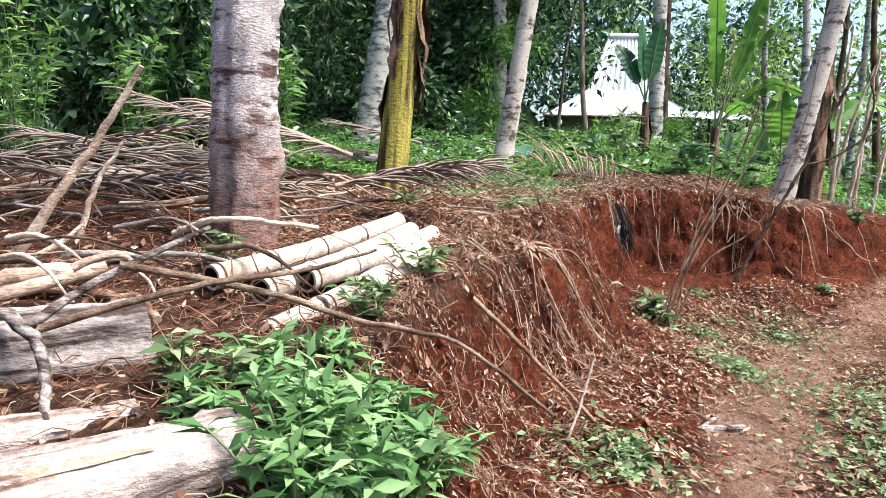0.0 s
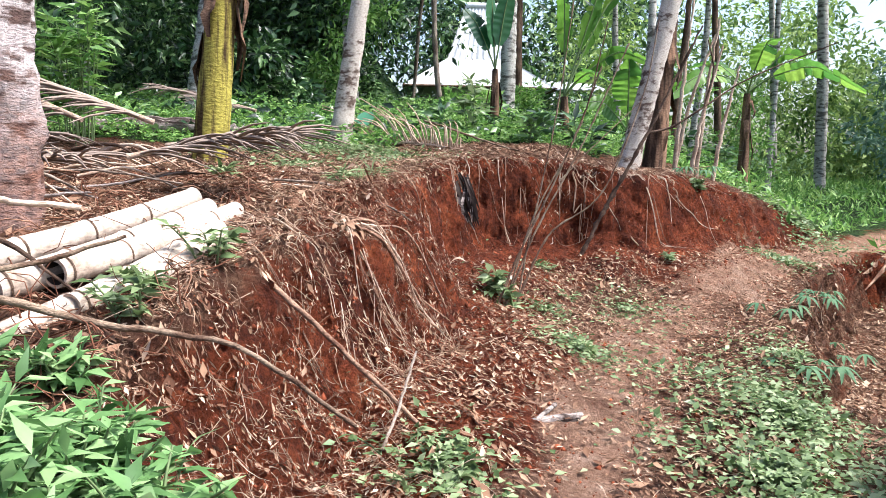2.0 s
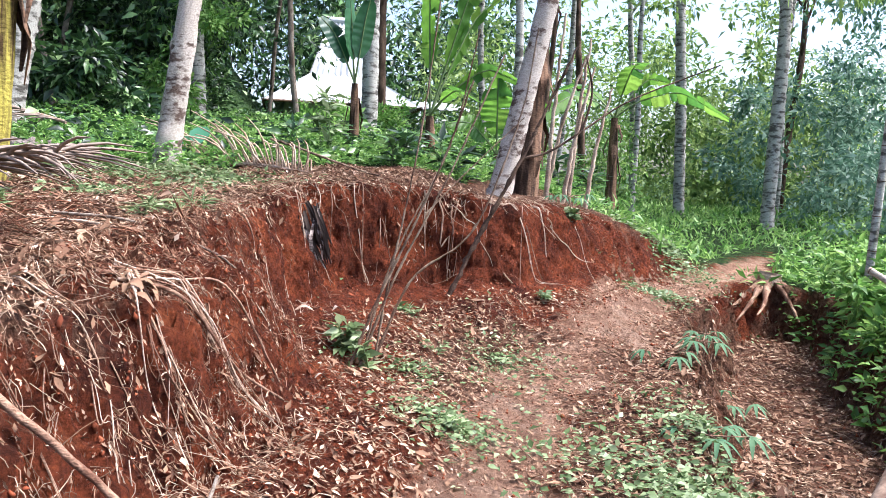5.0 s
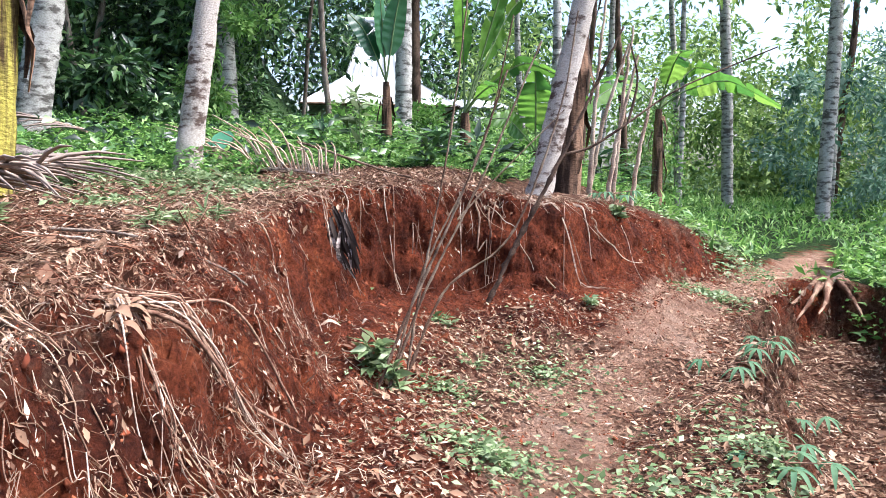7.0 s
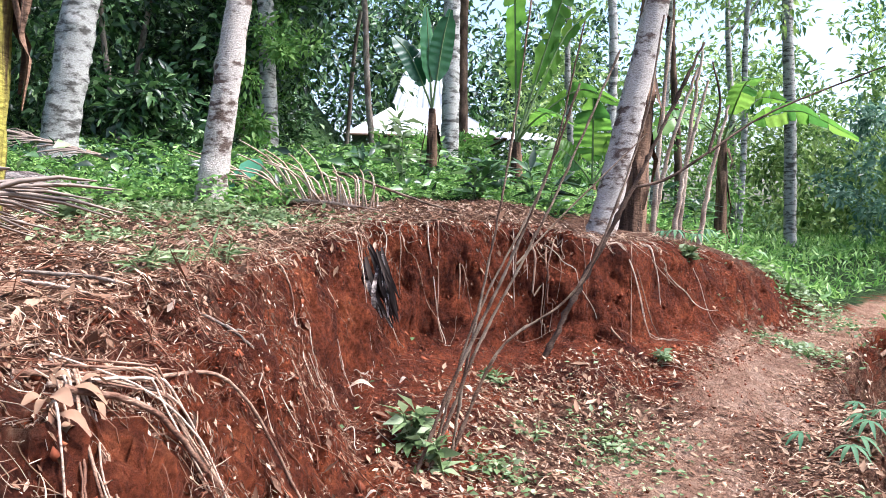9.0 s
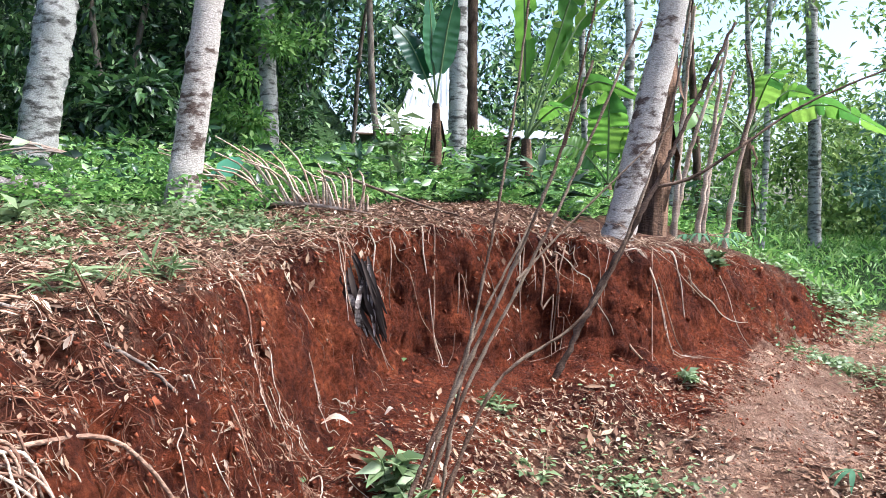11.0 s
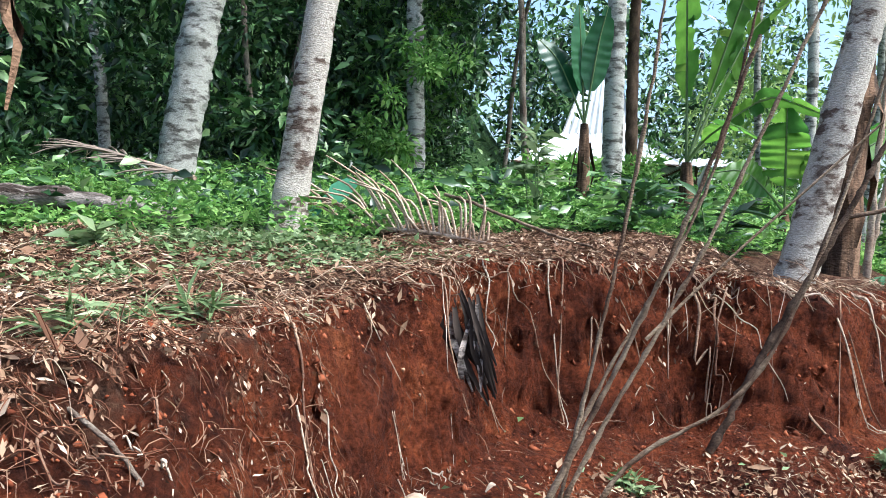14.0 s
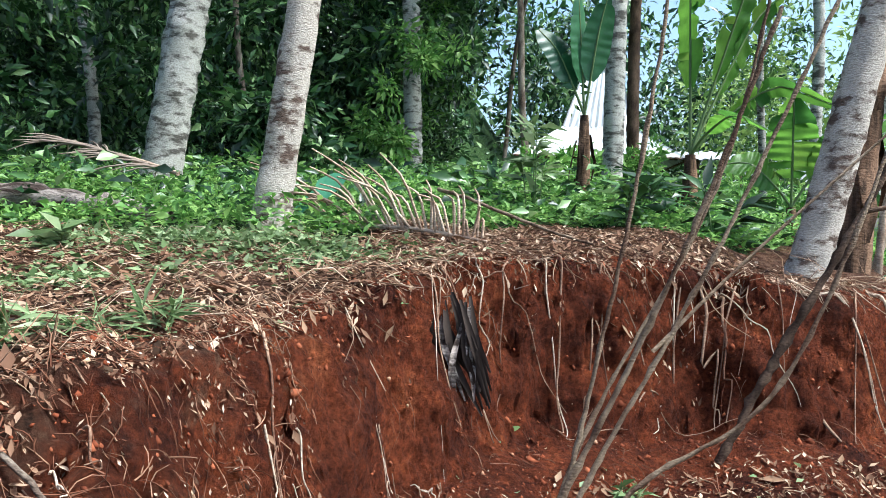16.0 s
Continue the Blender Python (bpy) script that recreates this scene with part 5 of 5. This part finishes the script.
top_litter = lambda x, y, h, path, litter, green, d: (d < np.where(y < 8.2, 0.2, np.where(y < 9.6, 0.25, 0.03))) & (green < 0.5)
top_straw = lambda x, y, h, path, litter, green, d: (d < 0.08) & (green < 0.5)
floor_litter = lambda x, y, h, path, litter, green, d: (d > 0.75) & (path < 0.93) & (y < 17)
face = lambda x, y, h, path, litter, green, d: (d > -0.12) & (d < 0.95)
flat_leaves("leaf_litter", (0.3, 4.5, 7.5, 13.2), 30000, 0.023, 301, top_litter, "curled brown dead leaves covering the upper ground")
flat_leaves("leaf_litter", (-3, 2.2, 4, 11), 8000, 0.055, 302, top_litter, "brown dead leaves round the logs")
flat_leaves("leaf_litter", (2.2, 8, 5, 15), 15000, 0.026, 303, floor_litter, "small dry leaves strewn over the path")
flat_leaves("leaf_litter", (1.6, 7, 5, 14.2), 5200, 0.015, 304, face, "bits of dead leaf on the red slope")
flat_leaves("leaf_litter", (2.3, 5.2, 10.2, 13), 2600, 0.038, 305, lambda x, y, h, path, litter, green, d: (d < 0.0) & (d > -0.8), "pale dry leaves along the bank's edge")
hollow = lambda x, y, h, path, litter, green, d: (d > 0.55) & (d < 9) & (along(GULLY, x, y)[0] < 0.6) & (y < 15.5) & (np.random.RandomState(9).uniform(size=len(x)) > np.maximum(0.82 * path, 0.7 * (1 - smooth((d - 0.7) / 0.5)) * (x < 3.6)))
flat_leaves("leaf_litter", (2.2, 6.4, 6.2, 13.5), 34000, 0.034, 361, hollow, "tan dead leaves strewn thickly over the hollow and the path's edge", "litter_pale", tilt=0.5)
flat_leaves("leaf_litter", (5.4, 10, 7.5, 15.3), 15000, 0.05, 362, hollow, "tan dead leaves over the path and the gully's bed", "litter_pale", tilt=0.5)
flat_leaves("leaf_litter", (0.3, 4.5, 7.5, 13.0), 17000, 0.036, 363, lambda x, y, h, path, litter, green, d: (d < 0.12) & (green < 0.5), "pale curled dead leaves on the upper ground", "litter_pale", tilt=0.5)
flat_leaves("leaf_litter", (1.4, 3.2, 4.6, 8.4), 2600, 0.032, 364, lambda x, y, h, path, litter, green, d: (d > -0.1) & (d < 1.3), "pale dead leaves lodged on the lower slope", "litter_pale")
ground_fibres("straw", (0.2, 3.2, 4.5, 12.8), 7000, 0.085, 0.0022, 311, top_straw, "straw", "dry straw and twigs on the upper ground")
ground_fibres("straw", (-3, 1.6, 5.2, 9.5), 5200, 0.16, 0.0035, 312, top_litter, "root_red", "reddish-brown twigs and needles in the heap")
ground_fibres("straw", (2.2, 8, 5, 15), 6500, 0.1, 0.0024, 313, floor_litter, "straw", "fine dry twigs on the path")
ground_fibres("fine_roots", (1.6, 7, 5, 14.2), 7500, 0.075, 0.0019, 314, face, "root_red", "fine hair roots on the cut red slope", 0.02, 0.7)
edge_band = lambda x, y, h, path, litter, green, d: (d > -0.22) & (d < 0.05) & (y > 9.8) & (x < 6.6)
ground_fibres("fine_roots", (2.2, 6.6, 9.8, 14), 6000, 0.13, 0.003, 315, edge_band, "straw", "tangled dry roots along the bank's edge", 0.02, 0.9)
low_slope = lambda x, y, h, path, litter, green, d: (d > -0.05) & (d < 0.95) & (green < 0.5)
ground_fibres("straw", (1.5, 3.1, 5.0, 8.2), 5200, 0.07, 0.0021, 316, low_slope, "straw", "dry straw and twigs strewn down the slope", 0.012, 0.2)
flat_leaves("leaf_litter", (1.5, 3.1, 5.0, 8.2), 9000, 0.018, 307, low_slope, "small brown leaves strewn over the lower slope", tilt=0.2)
flat_leaves("leaf_litter", (2.3, 4.4, 7.6, 13.5), 9000, 0.019, 308, floor_litter, "fine crumbled leaves on the hollow's floor")


def clods(name, box, n, size, seed, keep, label):
    rng = np.random.RandomState(seed)
    P = scatter(n, box, rng, keep)
    m = len(P)
    octa = np.array([(1, 0, 0), (0, 1, 0), (-1, 0, 0), (0, -1, 0), (0, 0, 1), (0, 0, -1)], float)
    F = np.array([(0, 1, 4), (1, 2, 4), (2, 3, 4), (3, 0, 4), (1, 0, 5), (2, 1, 5), (3, 2, 5), (0, 3, 5)])
    s = size * np.exp(rng.normal(size=m) * 0.5)
    V = P[:, None, :] + octa[None] * s[:, None, None] * rng.uniform(0.5, 1.3, (m, 6, 3)) + rng.normal(size=(m, 6, 3)) * s[:, None, None] * 0.25
    b = Build()
    b.add(V.reshape(-1, 3), (F[None] + (np.arange(m) * 6)[:, None, None]).reshape(-1, 3))
    return single(name, b, "clod", label, "soil", kind="stuff")


shoulder = lambda x, y, h, path, litter, green, d: (d > -0.1) & (d < 0.7)
flat_leaves("leaf_litter", (1.7, 2.9, 7.8, 9.9), 4500, 0.017, 306, shoulder, "small brown leaves on the rounded shoulder of the bank", tilt=0.2)
ground_fibres("straw", (1.7, 2.9, 7.8, 9.9), 2600, 0.07, 0.002, 317, shoulder, "root_red", "fine twigs on the shoulder of the bank")
clods("soil_clods", (1.6, 7, 5, 14.4), 34000, 0.006, 321, face, "crumbs and clods of red earth on the slope")
clods("soil_clods", (2.4, 7.5, 6, 14.4), 9000, 0.006, 322, floor_litter, "crumbs of red earth on the hollow's floor")

path_bits = lambda x, y, h, path, litter, green, d: (d > 0.6) & (path > 0.3) & (y < 16)
flat_leaves("leaf_litter", (2.3, 6.5, 3.5, 16), 7000, 0.016, 309, path_bits, "small crumbs of leaf trodden into the path")
clods("soil_clods", (2.3, 6.5, 3.5, 16), 9000, 0.006, 323, path_bits, "loose crumbs of earth on the trodden path")


def hanging_roots(lo, hi, n, seed, rmax, mat, name, label, reach=1.0):
    """Roots that come over the bank's lip and hang down its face; each is a part."""
    rng = np.random.RandomState(seed)
    i0 = EDGE[int((lo + hi) / 2)]
    t = thing(name, label, "roots", (i0[0], i0[1], z_at(*i0)))
    o = np.array([i0[0], i0[1], z_at(*i0)])
    for k in range(n):
        u = rng.uniform(lo, hi)
        i, f = int(u), u - int(u)
        e = EDGE[i] + (EDGE[i + 1] - EDGE[i]) * f
        d = EDGE[i + 1] - EDGE[i]
        nrm = np.array([d[1], -d[0]]) / np.hypot(*d)
        tan = d / np.hypot(*d)
        w = np.interp(u, np.arange(len(FACE)), FACE)
        skew = rng.normal() * 0.55
        pts = []
        ln = rng.uniform(0.15, 1.0) * reach
        for q in np.linspace(-0.25, ln, 9):
            xy = e + nrm * (q * w * 1.2 + 0.02) + tan * (skew * max(q, 0) + 0.02 * rng.normal())
            pts.append((xy[0], xy[1], z_at(xy[0], xy[1]) + (0.015 if q < 0 else 0.03 + 0.03 * rng.uniform())))
        b = Build()
        r = rmax * rng.uniform(0.3, 1)
        tube(b, spline(np.array(pts) - o, 22), [r, r * 0.8, r * 0.3], 5, 0.2, k)
        part("root", b, mat if k % 3 else "dead_wood", t)
    return t


hanging_roots(8.8, 12.0, 26, 331, 0.0075, "root", "hanging_roots", "thin tan roots hanging from the bank's lip")
hanging_roots(11.0, 13.4, 10, 332, 0.012, "root", "hanging_roots", "pale bare roots below the leaning tree", 0.7)
hanging_roots(5.0, 5.5, 8, 333, 0.007, "root", "root_clump", "clump of pale dry roots on the slope", 0.8)
stick("exposed_root", [(4.98, 12.62, 1.2), (5.12, 12.35, 0.98), (5.3, 12.4, 0.75), (5.6, 12.75, 0.58)], 0.04, 0.014, "bark_pale", "pale root arching from the leaning tree", "root", 341)
stick("exposed_root", [(4.55, 12.15, 1.22), (4.62, 11.95, 0.95), (4.72, 11.85, 0.7), (4.85, 11.7, 0.52)], 0.016, 0.007, "root", "pale root hanging from the bank", "root", 342)
stick("exposed_root", [on(2.1, 7.85, 0.05), on(2.3, 8.0, 0.06), on(2.5, 8.15, 0.04), on(2.72, 8.36, 0.03)], 0.01, 0.006, "root", "long pale root lying down the slope", "root", 343)
stick("exposed_root", [on(1.95, 7.9, 0.04), on(2.2, 8.15, 0.05), on(2.45, 8.35, 0.05), on(2.7, 8.45, 0.03)], 0.008, 0.005, "root", "pale root lying beside another", "root", 344)


# the clump of dry roots and papery leaves that spills down the slope
def over(x, y, lift):
    return (x, y, z_at(x, y) + lift)


clump = np.random.RandomState(345)
for k in range(9):
    j = lambda a: a + clump.normal() * 0.034
    way = [over(j(2.06), j(7.98), 0.03), over(j(2.22), j(8.1), 0.07), over(j(2.34), j(8.12), 0.06), over(j(2.5), j(8.1), 0.035), over(j(2.6 + 0.012 * k), j(8.13), 0.02), over(j(2.55 + 0.025 * k), 8.15 + 0.006 * k, 0.012)]
    stick("exposed_root", way[:4 + k % 3], clump.uniform(0.003, 0.006), 0.0025, "dead_wood" if k % 2 else "root", "long pale root drooping down the slope", "root", 350 + k, n=30)
for k in range(9):
    x, y = 2.05 + clump.uniform(0, 0.12), 7.82 + clump.uniform(0, 0.14)
    way = [over(x, y, 0.05), over(x + 0.05 + clump.uniform(0, 0.05), y - 0.12, 0.05), over(x + 0.1 + clump.uniform(0, 0.12), y - 0.22, 0.04), over(x + 0.16 + clump.uniform(0, 0.2), y - 0.3 + clump.uniform(-0.08, 0.1), 0.015)]
    stick("exposed_root", way, clump.uniform(0.003, 0.006), 0.002, "dead_wood" if k % 2 else "root", "thin dry root hanging from the clump", "root", 370 + k, n=24)
for k in range(16):
    x, y, a, ln = 2.02 + clump.uniform(0, 0.28), 7.72 + clump.uniform(0, 0.34), clump.uniform(0, 6.28), clump.uniform(0.04, 0.085)
    z = z_at(x, y) + 0.05
    b = Build()
    o = np.array([math.cos(a), math.sin(a), 0])
    dz = clump.uniform(-0.06, 0.02)
    blade(b, [(0, 0, 0), o * ln * 0.5 + np.array([0, 0, 0.02 + dz * 0.5]), o * ln + np.array([0, 0, dz])], [0.01, ln * 0.55, ln * 0.5, 0.01], (-math.sin(a), math.cos(a), clump.uniform(-0.5, 0.5)), 0.15, 8)
    single("dead_leaf", b, "litter_pale" if k % 3 else "litter", "papery pale dead leaf caught in the root clump", "leaf", "dead leaves in the clump", place=(x, y, z))


def face_tangle(name, x, y, n, reach, label, seed):
    """A tangle of thin crooked roots standing out of the cut bank; each is a part."""
    rng = np.random.RandomState(seed)
    o = np.array(over(x, y, 0.0))
    t = thing(name, label, "roots", tuple(o))
    for k in range(n):
        px, py = x + rng.normal() * reach * 0.4, y + rng.normal() * reach * 0.4
        way = []
        for q in range(6):
            way.append(np.array(over(px, py, 0.02 + 0.03 * rng.uniform())) - o)
            px, py = px + rng.uniform(-0.02, 0.12) * reach, py + rng.uniform(-0.14, 0.06) * reach
        b = Build()
        r = rng.uniform(0.0018, 0.0042)
        tube(b, spline(way, 20), [r, r * 0.5], 5, 0.2, k)
        part("root", b, "dead_wood" if k % 2 else "root", t)


face_tangle("root_tangle", 2.6, 9.6, 16, 0.42, "tangle of thin pale roots on the bank's lower face", 381)
face_tangle("root_tangle", 2.4, 8.9, 12, 0.4, "fine crooked roots on the shoulder of the bank", 382)
face_tangle("root_tangle", 2.1, 7.3, 14, 0.4, "dry crooked roots on the lower slope", 383)
face_tangle("root_tangle", 2.82, 10.42, 18, 0.22, "dark withered grass and roots in a recess of the bank", 384)
stick("exposed_root", [over(2.44, 9.87, 0.02), over(2.47, 9.8, 0.03), over(2.52, 9.73, 0.03), over(2.56, 9.65, 0.03), over(2.64, 9.56, 0.02)], 0.006, 0.003, "root", "single long root running down the red face", "root", 391, n=30)
stick("branch", [over(1.5, 9.1, 0.03), over(1.9, 8.99, 0.03), over(2.3, 8.84, 0.03), over(2.5, 8.74, 0.03)], 0.009, 0.005, "bark_thin", "thin crooked stick lying on the litter", "branch", 392)
stick("branch", [over(2.36, 6.62, 0.02), over(2.42, 6.8, 0.1), over(2.5, 7.02, 0.3)], 0.008, 0.006, "bark_thin", "short stick stuck upright at the slope's foot", "branch", 393)

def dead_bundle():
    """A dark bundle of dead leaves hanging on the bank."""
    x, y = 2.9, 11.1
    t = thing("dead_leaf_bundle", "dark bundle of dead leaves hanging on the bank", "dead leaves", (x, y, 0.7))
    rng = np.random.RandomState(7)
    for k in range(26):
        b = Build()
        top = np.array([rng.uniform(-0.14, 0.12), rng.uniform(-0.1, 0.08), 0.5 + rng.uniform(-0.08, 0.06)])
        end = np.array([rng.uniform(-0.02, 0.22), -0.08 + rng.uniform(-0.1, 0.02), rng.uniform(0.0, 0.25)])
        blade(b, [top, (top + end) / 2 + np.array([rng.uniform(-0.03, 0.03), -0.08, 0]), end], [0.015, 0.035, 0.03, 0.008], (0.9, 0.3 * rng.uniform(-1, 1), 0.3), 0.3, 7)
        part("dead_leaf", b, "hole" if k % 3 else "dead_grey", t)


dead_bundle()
for i, (x, y, s, m) in enumerate([(2.8, 10.05, 0.14, "dead_wood"), (2.78, 9.9, 0.11, "litter"), (2.96, 8.9, 0.07, "bamboo"), (3.3, 10.2, 0.08, "bamboo"), (3.1, 10.5, 0.07, "bamboo"), (3.55, 10.6, 0.09, "dead_wood")]):
    b = Build()
    z = z_at(x, y)
    a = i * 1.7
    blade(b, [(0, 0, 0), (math.cos(a) * s * 0.5, math.sin(a) * s * 0.5, 0.03), (math.cos(a) * s, math.sin(a) * s, 0.0)], [0.01, s * 0.5, s * 0.45, 0.01], (-math.sin(a), math.cos(a), 0.1), 0.12, 8)
    single("fallen_leaf", b, m, "single large pale dead leaf on the soil", "leaf", "fallen leaves", place=(x, y, z + 0.03))
